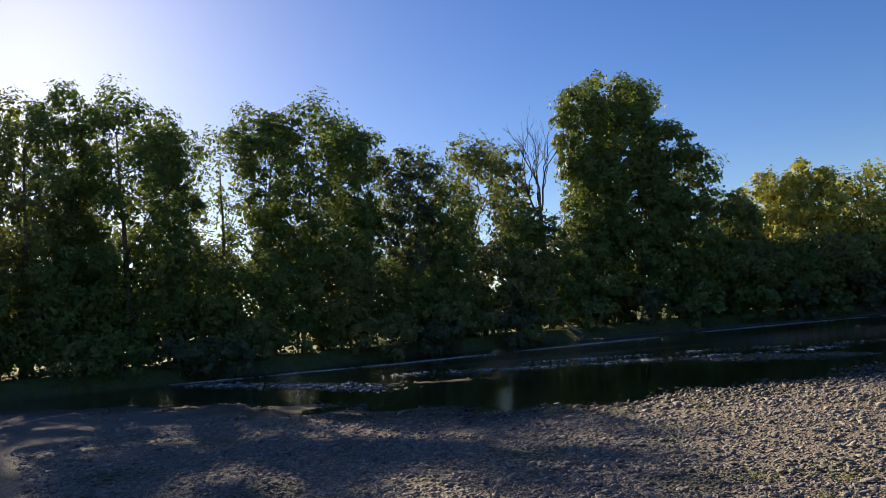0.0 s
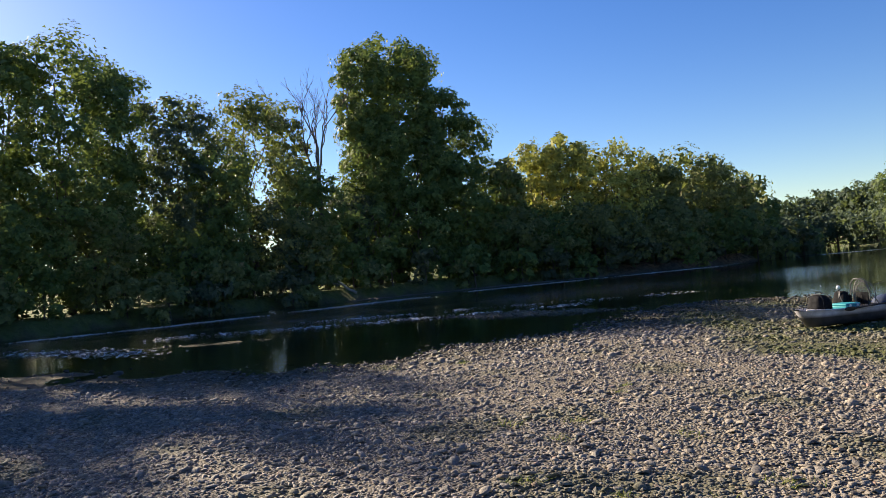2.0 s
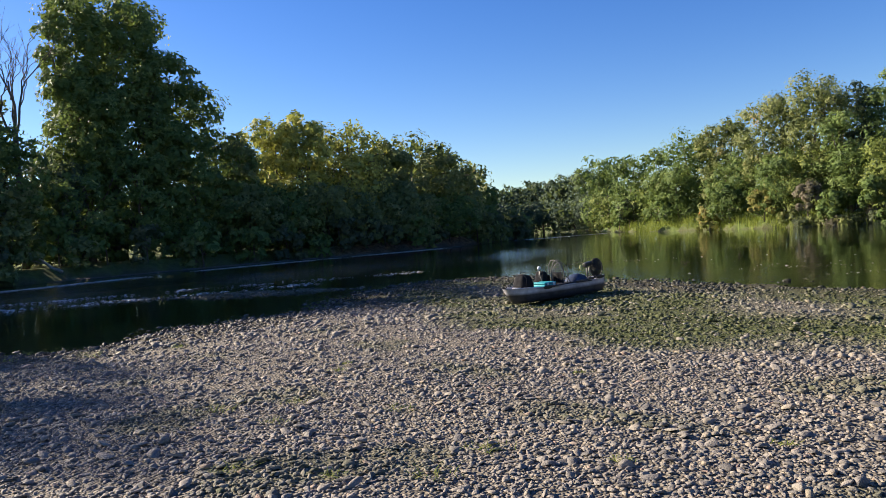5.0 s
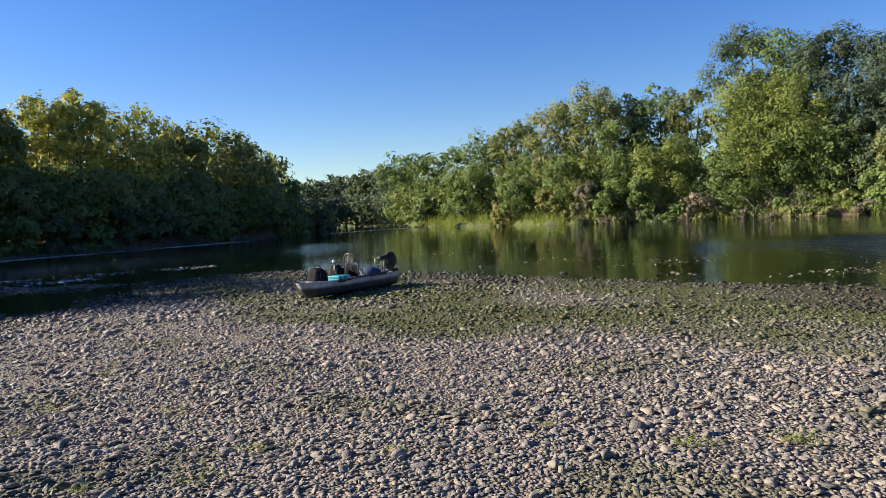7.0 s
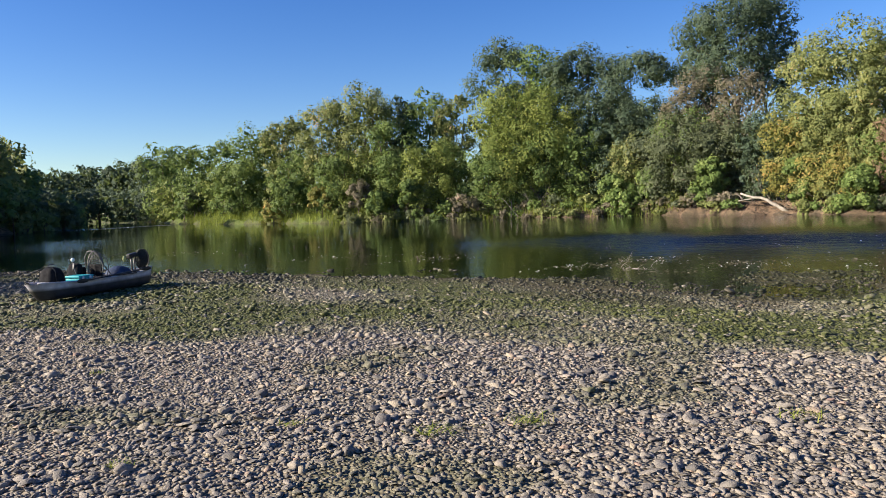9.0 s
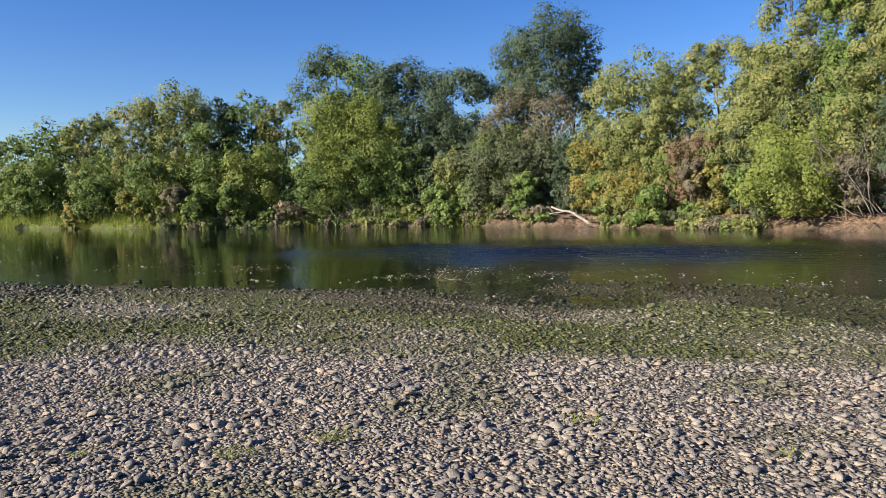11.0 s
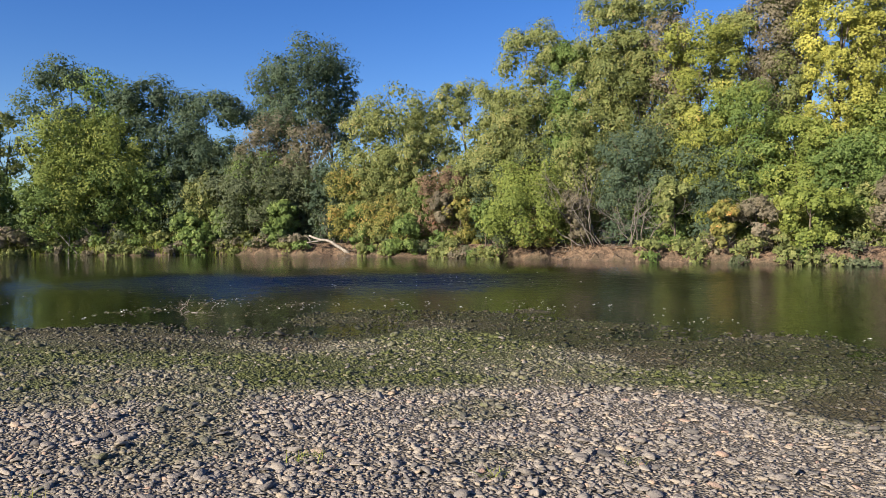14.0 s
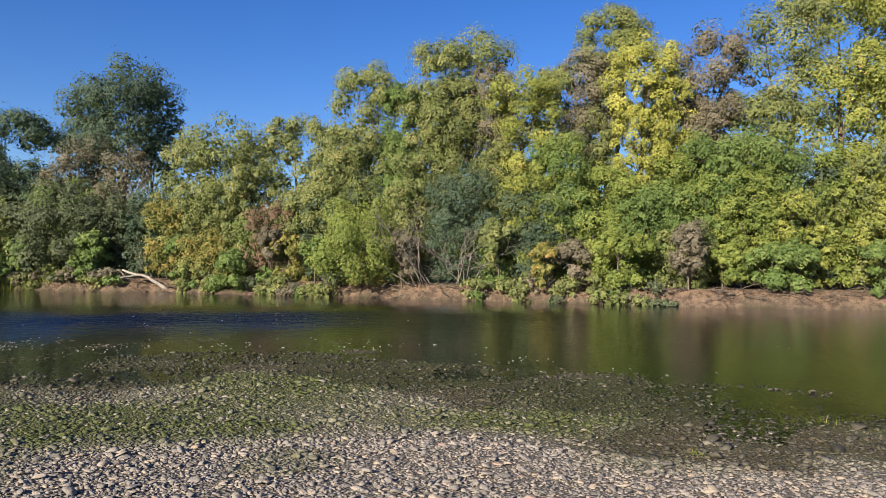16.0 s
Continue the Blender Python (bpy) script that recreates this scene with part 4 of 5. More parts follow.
TUBING = simple("grey_tubing", [(0.3, (0.09, 0.085, 0.08)), (0.7, (0.17, 0.16, 0.15))], 14.0, 0.5, 0.4, 0.3, obj=True)
LIME = simple("lime_plastic", [(0.3, (0.36, 0.38, 0.14)), (0.7, (0.48, 0.50, 0.22))], 14.0, 0.5, 0.4, obj=True)


def make_kayak(origin):
    """A sit-on-top kayak, 3.6 m long, its blunt end at the origin, lying along x."""
    kayak = new("kayak")
    n, m = 33, 17
    vs = []
    for k in range(n):
        s = k / (n - 1)
        wide = 0.41 * (max(0.0, math.sin(math.pi * min(1, 0.06 + s * 0.90))) ** 0.55) * (1 - 0.10 * s)
        if s < 0.07:
            wide *= 0.55 + 0.45 * s / 0.07
        if s > 0.94:
            wide *= max(0.06, (1 - s) / 0.06)
        keel = 0.02 + 0.10 * max(0, s - 0.80) ** 1.2 * 5 * 0.4
        sheer = 0.335 + 0.06 * (2 * s - 1) ** 2 + 0.05 * max(0, s - 0.75)
        x = 3.6 * s
        for j in range(m):
            a = math.pi * j / (m - 1)
            c, q = math.cos(a), math.sin(a)
            y = wide * math.copysign(abs(c) ** 0.55, c)
            z = sheer - (sheer - keel) * q ** 0.50
            xo = 0.28 * (sheer - z) / (sheer - keel) * max(0, 1 - s / 0.16)
            xo -= 0.28 * (sheer - z) * max(0, s - 0.9) * 10
            vs.append((x + xo, y, z))
    bm = bmesh.new()
    bv = [bm.verts.new(v) for v in vs]
    for k in range(n - 1):
        for j in range(m - 1):
            bm.faces.new((bv[k * m + j], bv[k * m + j + 1], bv[(k + 1) * m + j + 1], bv[(k + 1) * m + j]))
    bm.faces.new([bv[j] for j in range(m)][::-1])
    bm.faces.new([bv[(n - 1) * m + j] for j in range(m)])
    bmesh.ops.recalc_face_normals(bm, faces=bm.faces)
    part("hull", bm, HULL, kayak, "pale grey mottled plastic hull")
    # deck with a sunken well
    bm = bmesh.new()
    rows, cols = [], 11
    for k in range(n):
        edge_a, edge_b = Vector(vs[k * m]), Vector(vs[k * m + m - 1])
        s = k / (n - 1)
        row = []
        for j in range(cols):
            t = j / (cols - 1)
            p = edge_a.lerp(edge_b, t)
            well = smooth(np.array(min(t, 1 - t)), 0.10, 0.2) * smooth(np.array(s), 0.10, 0.16) * (1 - smooth(np.array(s), 0.84, 0.90))
            p.z += 0.035 * math.sin(math.pi * t) ** 0.7 - 0.15 * float(well)
            row.append(bm.verts.new(p))
        rows.append(row)
    for a, b in zip(rows, rows[1:]):
        for j in range(cols - 1):
            bm.faces.new((a[j], b[j], b[j + 1], a[j + 1]))
    bmesh.ops.recalc_face_normals(bm, faces=bm.faces)
    part("deck", bm, DECK, kayak, "grey moulded deck with a sunken well")
    for side in (0, m - 1):
        path = [(vs[k * m + side][0], vs[k * m + side][1] * 1.01, vs[k * m + side][2] + 0.012, 0.02) for k in range(1, n - 1, 2)]
        tube_object("gunwale", path and [path], HULL, kayak, sides=8)
    for x in (0.10, 3.36):
        bm = bmesh.new()
        pts = [(x, -0.07, 0.40), (x + 0.02, -0.05, 0.46), (x + 0.02, 0.05, 0.46), (x, 0.07, 0.40)]
        for a, b in zip(pts, pts[1:]):
            rod(bm, a, b, 0.012)
        part("carry_handle", bm, RUBBER, kayak, "black carry handle")
    for x0, x1 in ((1.15, 1.75), (2.05, 2.65)):
        for y in (-0.40, 0.40):
            bm = bmesh.new()
            box(bm, (x1 - x0, 0.03, 0.025), ((x0 + x1) / 2, y * 0.97, 0.375), 0.006, 2)
            part("gear_rail", bm, RUBBER, kayak, "black gear rail")
    # framed seat
    seat = new("seat")
    seat.parent = kayak
    path = [(1.75, -0.24, 0.30), (1.78, -0.25, 0.62), (1.74, -0.21, 0.82), (1.70, -0.10, 0.93), (1.69, 0, 0.95), (1.70, 0.10, 0.93), (1.74, 0.21, 0.82), (1.78, 0.25, 0.62), (1.75, 0.24, 0.30)]
    tube_object("back_frame", [[(*p, 0.013) for p in path]], TUBING, seat, "grey tubular frame", 8)
    path = [(1.78, -0.24, 0.30), (2.10, -0.25, 0.36), (2.22, -0.20, 0.37), (2.22, 0.20, 0.37), (2.10, 0.25, 0.36), (1.78, 0.24, 0.30)]
    tube_object("seat_frame", [[(*p, 0.013) for p in path]], TUBING, seat, "", 8)
    bm = bmesh.new()
    box(bm, (0.40, 0.42, 0.03), (2.0, 0, 0.335), 0.012, 2, (0, -8, 0))
    part("seat_pad", bm, BLACK, seat, "black fabric seat")
    bm = bmesh.new()
    box(bm, (0.015, 0.40, 0.26), (1.775, 0, 0.52), 0.006, 2, (0, 3, 0))
    part("back_pad", bm, BLACK, seat, "black mesh backrest")
    for y in (-0.22, 0.22):
        tube_object("strut", [[(1.76, y, 0.70, 0.010), (1.98, y * 1.02, 0.46, 0.010), (2.06, y, 0.34, 0.010)]], TUBING, seat, "", 6)
    tagged(kayak, "pale grey sit-on-top fishing kayak beached on mossy gravel", "kayak")
    kayak.matrix_world = origin
    return kayak


KZ = height(-2.2, 16.3)
KAYAK = pose(-2.99, 14.80, KZ - 0.01, 0, 0, 53) @ Matrix.Diagonal((0.87, 0.88, 0.89, 1))
make_kayak(KAYAK)


def load(name, x, y, z, label, category, turn=0.0):
    ob = new(name)
    ob.matrix_world = KAYAK @ pose(x, y, z, 0, 0, turn)
    return tagged(ob, label, category)


bag = load("gear_bag", 0.62, 0.0, 0.27, "black ribbed fabric gear bag on the kayak's deck", "bag")
bm = bmesh.new()
bmesh.ops.create_icosphere(bm, subdivisions=4, radius=1.0)
for v in bm.verts:
    c = v.co.copy()
    k = (abs(c.x) ** 3.2 + abs(c.y) ** 3.2 + abs(c.z) ** 3.2) ** (-1 / 3.2)
    q = k * (1 + 0.05 * noise.noise(c * 2.6) + 0.025 * noise.noise(c * 8))
    lean = 1.0 - 0.16 * (c.z * k + 1)
    v.co = Vector((c.x * q * 0.24 * lean, c.y * q * 0.25 * lean, 0.21 + 0.21 * c.z * q))
part("body", bm, BLACK, bag)
for k in range(2):
    tube_object("strap", [[(-0.11 + 0.22 * k, y, z, 0.006) for y, z in ((-0.235, 0.05), (-0.215, 0.34), (-0.12, 0.435), (0.12, 0.435), (0.215, 0.34), (0.235, 0.05))]], RUBBER, bag, "", 6)
tube_object("handle", [[(-0.10, 0, 0.42, 0.012), (-0.06, 0, 0.475, 0.012), (0.06, 0, 0.475, 0.012), (0.10, 0, 0.42, 0.012)]], RUBBER, bag, "", 6)

crate = load("tackle_box", 1.24, -0.10, 0.245, "turquoise plastic tackle box beside the bag", "box", 6)
bm = bmesh.new()
box(bm, (0.42, 0.34, 0.16), (0, 0, 0.08), 0.02, 3, taper=1.04)
part("body", bm, TEAL, crate)
bm = bmesh.new()
box(bm, (0.45, 0.37, 0.05), (0, 0, 0.19), 0.018, 3)
part("lid", bm, TEAL, crate)
for x in (-0.11, 0.11):
    bm = bmesh.new()
    box(bm, (0.05, 0.02, 0.06), (x, -0.19, 0.165), 0.006, 2)
    part("latch", bm, WHITE, crate, "white latch")

pack = load("life_vest", 1.42, 0.20, 0.25, "black bulky life vest leaning on the seat", "life vest", 10)
bm = bmesh.new()
box(bm, (0.20, 0.34, 0.44), (0, 0, 0.23), 0.08, 4, (0, 14, 0), 0.8)
part("front_panel", bm, BLACK, pack)
bm = bmesh.new()
box(bm, (0.14, 0.30, 0.34), (0.16, 0, 0.19), 0.06, 4, (0, 10, 0), 0.85)
part("back_panel", bm, BLACK, pack)
tube_object("webbing", [[(-0.10, -0.15, 0.10, 0.012), (-0.14, -0.08, 0.36, 0.012), (-0.02, 0.0, 0.50, 0.012), (0.12, 0.08, 0.40, 0.012)]], TUBING, pack, "pale webbing", 6)

light = load("safety_lamp", 1.36, 0.18, 0.25, "white globe lamp on a short black pole", "lamp")
bm = bmesh.new()
rod(bm, (0, 0, 0), (0, 0, 0.50), 0.014)
part("pole", bm, RUBBER, light)
bm = bmesh.new()
ball(bm, (0, 0, 0.53), 0.045)
part("globe", bm, WHITE, light, "white globe")

net = load("hoop_net", 1.70, -0.12, 0.25, "grey mesh hoop net propped against the seat", "net", -38)
hoop = [(0.16 * math.cos(a), 0.04 + 0.02 * math.cos(a), 0.36 + 0.34 * math.sin(a), 0.012) for a in np.linspace(-0.5 * math.pi, 1.5 * math.pi, 25)]
tube_object("hoop", [hoop], TUBING, net, "", 8)
hoop2 = [(0.20 * math.cos(a) + 0.05, -0.06, 0.33 + 0.31 * math.sin(a), 0.009) for a in np.linspace(-0.5 * math.pi, 1.5 * math.pi, 25)]
tube_object("inner_hoop", [hoop2], TUBING, net, "", 8)
cords = []
for t in np.linspace(-0.85, 0.85, 9):
    w = math.sqrt(1 - t * t)
    cords.append([(0.16 * t, 0.05, 0.36 - 0.34 * w, 0.004), (0.16 * t * 0.9, 0.11, 0.36, 0.004), (0.16 * t, 0.05, 0.36 + 0.34 * w, 0.004)])
    cords.append([(-0.16 * w, 0.05, 0.36 + 0.34 * t, 0.004), (0, 0.11, 0.36 + 0.34 * t * 0.9, 0.004), (0.16 * w, 0.05, 0.36 + 0.34 * t, 0.004)])
tube_object("netting", cords, RUBBER, net, "dark netting", 4)

sack = load("dry_bag", 2.50, 0.0, 0.24, "dark blue slumped dry bag on the deck", "bag", 8)
bm = bmesh.new()
bmesh.ops.create_icosphere(bm, subdivisions=3, radius=1.0)
for v in bm.verts:
    q = 1 + 0.10 * noise.noise(v.co * 2.3) + 0.05 * noise.noise(v.co * 6)
    v.co = Vector((v.co.x * 0.36 * q, v.co.y * 0.27 * q, max(-0.08, v.co.z * 0.22 * q)))
bmesh.ops.translate(bm, verts=bm.verts, vec=(0, 0, 0.09))
part("body", bm, NAVY, sack)
tube_object("cord", [[(-0.2, -0.2, 0.14, 0.009), (-0.1, -0.1, 0.28, 0.009), (0.1, 0.08, 0.29, 0.009), (0.24, 0.18, 0.13, 0.009)]], RUBBER, sack, "", 5)

motor = load("trolling_motor", 3.02, 0.02, 0.33, "black trolling motor mounted on the kayak's deck", "motor", 0)
bm = bmesh.new()
box(bm, (0.20, 0.16, 0.06), (0, 0, 0.05), 0.015, 2)
part("mount", bm, RUBBER, motor)
bm = bmesh.new()
rod(bm, (-0.05, 0, 0.06), (-0.08, 0, 0.40), 0.022)
rod(bm, (0.07, 0.02, 0.06), (0.03, 0.02, 0.34), 0.018)
part("shaft", bm, TUBING, motor, "grey shaft")
bm = bmesh.new()
box(bm, (0.26, 0.13, 0.11), (-0.04, 0, 0.42), 0.035, 3, (0, -8, 0))
part("head", bm, RUBBER, motor)
bm = bmesh.new()
ball(bm, (-0.34, -0.04, 0.36), 0.05, (0.8, 0.6, 1.5))
rod(bm, (-0.33, -0.04, 0.42), (-0.10, 0, 0.45), 0.006)
part("float", bm, LIME, motor, "lime green float")

oval = load("landing_net", 3.24, -0.02, 0.33, "black oval landing net standing upright at the tip", "net", -62)
hoop = [(0.16 * math.cos(a) + 0.02, 0, 0.31 + 0.24 * math.sin(a), 0.014) for a in np.linspace(-0.5 * math.pi, 1.5 * math.pi, 29)]
tube_object("hoop", [hoop], RUBBER, oval, "", 8)
cords = []
for t in np.linspace(-0.93, 0.93, 22):
    w = math.sqrt(1 - t * t)
    cords.append([(0.16 * t + 0.02, 0, 0.31 - 0.24 * w, 0.006), (0.14 * t + 0.02, 0.05, 0.31, 0.006), (0.16 * t + 0.02, 0, 0.31 + 0.24 * w, 0.006)])
    cords.append([(0.02 - 0.16 * w, 0, 0.31 + 0.24 * t, 0.006), (0.02, 0.05, 0.31 + 0.22 * t, 0.006), (0.02 + 0.16 * w, 0, 0.31 + 0.24 * t, 0.006)])
tube_object("netting", cords, RUBBER, oval, "", 4)
bm = bmesh.new()
rod(bm, (0.02, 0, -0.02), (0.02, 0, 0.10), 0.018)
part("handle", bm, RUBBER, oval)

paddle = load("paddle", 1.95, -0.44, 0.37, "black paddle lashed along the kayak's rail", "paddle", 3)
bm = bmesh.new()
rod(bm, (-0.85, 0, 0.0), (0.95, 0.06, 0.06), 0.016)
part("shaft", bm, RUBBER, paddle)
for x, y, z in ((-1.0, 0, 0.0), (1.12, 0.06, 0.06)):
    bm = bmesh.new()
    ball(bm, (x, y, z), 0.15, (1.2, 0.08, 0.30))
    part("blade", bm, RUBBER, paddle)
pole = load("fishing_rod", 2.3, 0.30, 0.33, "slim dark fishing rod lying across the gear", "fishing rod", 4)
bm = bmesh.new()
rod(bm, (-0.7, 0, 0.30), (1.1, -0.1, 0.55), 0.009, 0.003, 6)
part("blank", bm, RUBBER, pole)
bm = bmesh.new()
rod(bm, (-0.9, 0.01, 0.272), (-0.7, 0, 0.30), 0.016)
part("grip", bm, BLACK, pole)
bm = bmesh.new()
ball(bm, (-0.66, 0.0, 0.26), 0.04, (1, 0.7, 1))
part("reel", bm, TUBING, pole, "grey reel")


# ---------------------------------------------------------------- grass, driftwood and what floats
def blades(name, x, y, z, length, rng, material, lean=0.5, wide=0.006):
    """Curved grass blades rooted at the given points, as arrays of ribbons."""
    n = len(x)
    a = rng.uniform(0, 6.283, n)
    le = length * rng.uniform(0.5, 1.2, n)
    ln = np.abs(rng.normal(lean, 0.3, n))
    w = wide * rng.uniform(0.7, 1.5, n)
    vs = []
    for t in (0.0, 0.4, 0.75, 1.0):
        out, up = le * ln * t**1.6, le * t * (1 - 0.35 * np.minimum(ln, 1.4) * t)
        cx, cy, cz = x + np.cos(a) * out, y + np.sin(a) * out, z + np.maximum(up, 0.01)
        k = w * (1 - 0.85 * t)
        vs += [np.stack([cx - np.sin(a) * k, cy + np.cos(a) * k, cz], -1), np.stack([cx + np.sin(a) * k, cy - np.cos(a) * k, cz], -1)]
    v = np.stack(vs, 1)
    b = (np.arange(n) * 8)[:, None, None]
    f = b + np.array([[0, 1, 3, 2], [2, 3, 5, 4], [4, 5, 7, 6]])[None]
    return v.reshape(-1, 3), f.reshape(-1, 4), np.repeat(np.clip(rng.normal(0.6, 0.22, n), 0, 1), 8)


def tuft(x, y, size, seed, count=34):
    rng = np.random.default_rng(seed)
    size *= 0.8
    px, py = rng.normal(0, size * 0.5, count), rng.normal(0, size * 0.35, count)
    v, f, tone = blades("tuft", px, py, np.zeros(count), size * 0.6, rng, GRASS, 1.4, 0.0028)
    ob = mesh_object("grass_tuft", v, f, GRASS, attrs={"tone": tone})
    ob.location = (x, y, height(x, y) + 0.01)
    tagged(ob, "thin yellow-green grass tuft growing between the stones", "grass", kind="stuff")


for k, (x, y, s) in enumerate([(-2.41, 6.28, 0.20), (-1.36, 5.1, 0.22), (-3.8, 8.3, 0.16), (-1.6, 4.47, 0.20), (-2.24, 4.4, 0.12), (-0.41, 4.88, 0.12), (1.48, 4.59, 0.22), (2.15, 4.56, 0.22),
                               (-3.42, 5.75, 0.15), (-3.71, 7.89, 0.14), (-4.16, 6.08, 0.2), (-3.03, 4.4, 0.18), (-8.83, 9.7, 0.35), (-3.56, 6.48, 0.14), (1.4, 4.65, 0.16), (2.07, 4.56, 0.18)]):
    tuft(x, y, s, 900 + k)
for k, (x, y, s) in enumerate([(3.75, 3.9, 0.20), (4.29, 2.75, 0.16), (8.24, 0.98, 0.2), (10.7, -0.1, 0.3), (-0.9, 7.64, 0.12), (0.63, 5.2, 0.1), (-10.4, 10.2, 0.3), (-9.9, 9.2, 0.3), (-7.6, 10.3, 0.25), (5.2, 2.2, 0.14)]):
    tuft(x, y, s, 950 + k)

# tall grass on the far bank
rng = np.random.default_rng(21)
gx, gy = [], []
for x, y, ix, iy in along(RIGHT_BANK[2:8], 0.012, rng):
    d = abs(rng.normal(0, 0.8)) - 0.25
    gx.append(x + ix * d + rng.normal(0, 0.2))
    gy.append(y + iy * d + rng.normal(0, 0.2))
gx, gy = np.array(gx), np.array(gy)
v, f, tone = blades("tall_grass", gx, gy, land(gx, gy)[0], 1.05, rng, GRASS, 0.45, 0.018)
tagged(mesh_object("tall_grass", v, f, GRASS, attrs={"tone": tone * 0.7}), "pale green tall grass along the far bank", "grass", kind="stuff")


def branch(paths, start, way, length, radius, depth, rng, spread=0.5):
    """A bare limb that forks and forks again."""
    way = np.asarray(way, float) / np.linalg.norm(way)
    end = np.asarray(start) + way * length
    paths.append(wander(start, end, radius, radius * 0.62, length * 0.035, rng, 6))
    if depth == 0:
        return
    for _ in range(rng.integers(2, 4)):
        w = way + rng.normal(0, spread, 3) + np.array([0, 0, 0.12])
        t = rng.uniform(0.55, 1.0)
        branch(paths, start + (end - start) * t, w, length * rng.uniform(0.55, 0.8), radius * 0.55, depth - 1, rng, spread)


def dead_tree(x, y, tall, seed):
    rng = np.random.default_rng(seed)
    z = height(x, y) - 0.1
    ob = new("dead_tree")
    ob.location = (x, y, z)
    tall = tall - z
    stem = [wander((0, 0, -0.2), (0, 0, tall * 0.55), 0.28, 0.2, 0.08, rng, 7)]
    tube_object("trunk", stem, BARK, ob, sides=7)
    for wx, wy in ((-0.30, -0.20), (0.03, -0.1), (0.16, 0.12), (-0.08, 0.10)):
        limb = []
        branch(limb, (0, 0, tall * rng.uniform(0.48, 0.55)), (wx, wy, 1.0), tall * 0.19, 0.12, 4, rng, 0.30)
        tube_object("limb", limb, BARK, ob, "bare forking limb", 4)
    tagged(ob, "bare dead tree with forking grey limbs among green trees", "tree")


dead_tree(-45.0, 44.6, 20.3, 71)


def bare_shrub(x, y, tall, seed):
    rng = np.random.default_rng(seed)
    ob = new("bare_shrub")
    ob.location = (x, y, height(x, y) - 0.1)
    for _ in range(6):
        stem = []
        branch(stem, (rng.normal(0, 0.3), rng.normal(0, 0.3), 0), (rng.normal(-0.25, 0.45), rng.normal(0, 0.5), 1.0), tall * 0.38, 0.045, 3, rng, 0.55)
        tube_object("stem", stem, GREYBARK, ob, sides=4)
    tagged(ob, "leafless grey shrub with tangled thin stems", "shrub", "bare shrubs on the bank")


for k, (x, y, s) in enumerate([(42.3, 22.4, 7.5), (42.2, 19.4, 5.5), (42.0, 27.5, 4.0), (44.6, 12.3, 4.5), (40.6, 45.2, 4.0), (29.5, 61.8, 3.2)]):
    bare_shrub(x, y, s, 140 + k)


def log(x, y, z, x1, y1, z1, r, seed, label, forks=2):
    rng = np.random.default_rng(seed)
    ob = new("driftwood_log")
    ob.location = (x, y, z)
    e = np.array([x1 - x, y1 - y, z1 - z])
    tube_object("stem", [wander((0, 0, 0), e, r, r * 0.5, r * 0.5, rng, 9)], DEADWOOD, ob, sides=8)
    if forks:
        paths = []
        for _ in range(forks):
            t = rng.uniform(0.4, 0.95)
            branch(paths, e * t, e / np.linalg.norm(e) + rng.normal(0, 0.6, 3), np.linalg.norm(e) * 0.3, r * 0.45, 1, rng, 0.5)
        tube_object("forks", paths, DEADWOOD, ob, sides=5)
    tagged(ob, label, "log", "driftwood on the banks")


log(39.4, 42.2, -0.05, 37.8, 45.2, 1.42, 0.15, 80, "bleached forked log leaning on the far bank", 1)
log(27.1, 61.8, -0.05, 25.7, 63.9, 2.5, 0.055, 81, "pale dead trunk leaning out of the far bank")
log(26.4, 61.9, -0.04, 27.3, 63.8, 1.9, 0.05, 82, "pale dead trunk leaning out of the far bank")
log(-40.4, 43.2, 0.43, -42.3, 42.8, 1.72, 0.12, 83, "pale fallen log under the dark bank trees")
log(33.0, 55.7, -0.10, 32.2, 57.2, 0.34, 0.09, 84, "bleached forked log leaning on the far bank")

# roots and fallen sticks along the foot of the right bank
rng = np.random.default_rng(31)
paths = []
for x, y, ix, iy in along(RIGHT_BANK[5:13], 0.3, rng):
    d = rng.uniform(0.1, 1.3)
    px, py = x + ix * d + rng.normal(0, 0.4), y + iy * d + rng.normal(0, 0.4)
    w = np.array([rng.normal(0, 1), rng.normal(0, 1), rng.uniform(-0.1, 0.35)]) - np.array([ix, iy, 0]) * 0.8
    branch(paths, (px, py, height(px, py) + 0.05), w, rng.uniform(0.4, 1.2), 0.032, 1, rng, 0.5)
tagged(tube_object("bank_roots", paths, BARK, sides=4), "tangled bare roots and sticks on the earth bank", "roots", kind="stuff")


# snags in the water
def snag(x, y, size, seed):
    rng = np.random.default_rng(seed)
    ob = new("snag")
    ob.location = (x, y, WZ)
    for _ in range(6):
        paths = []
        s = np.array([rng.normal(0, size * 0.4), rng.normal(0, size * 0.4), -0.05])
        w = np.array([rng.normal(0, 1), rng.normal(0, 1), abs(rng.normal(0.35, 0.5))])
        branch(paths, s, w, size * rng.uniform(0.25, 0.5), 0.010, 1, rng, 0.5)
        tube_object("twig", paths, DEADWOOD if size > 0.8 else BARK, ob, sides=4)
    tagged(ob, "twiggy driftwood snag poking out of the river", "driftwood", "snags in the river")


for k, (x, y, s) in enumerate([(9.5, 14.9, 0.85), (10.35, 16.3, 0.5), (11.9, 14.3, 0.3), (5.9, 20.5, 0.35), (6.9, 21.5, 0.3), (12.4, 20.6, 0.4), (14.2, 13.2, 0.25), (1.2, 27.5, 0.3), (3.5, 30, 0.35), (-6, 38, 0.5)]):
    snag(x, y, s, 60 + k)

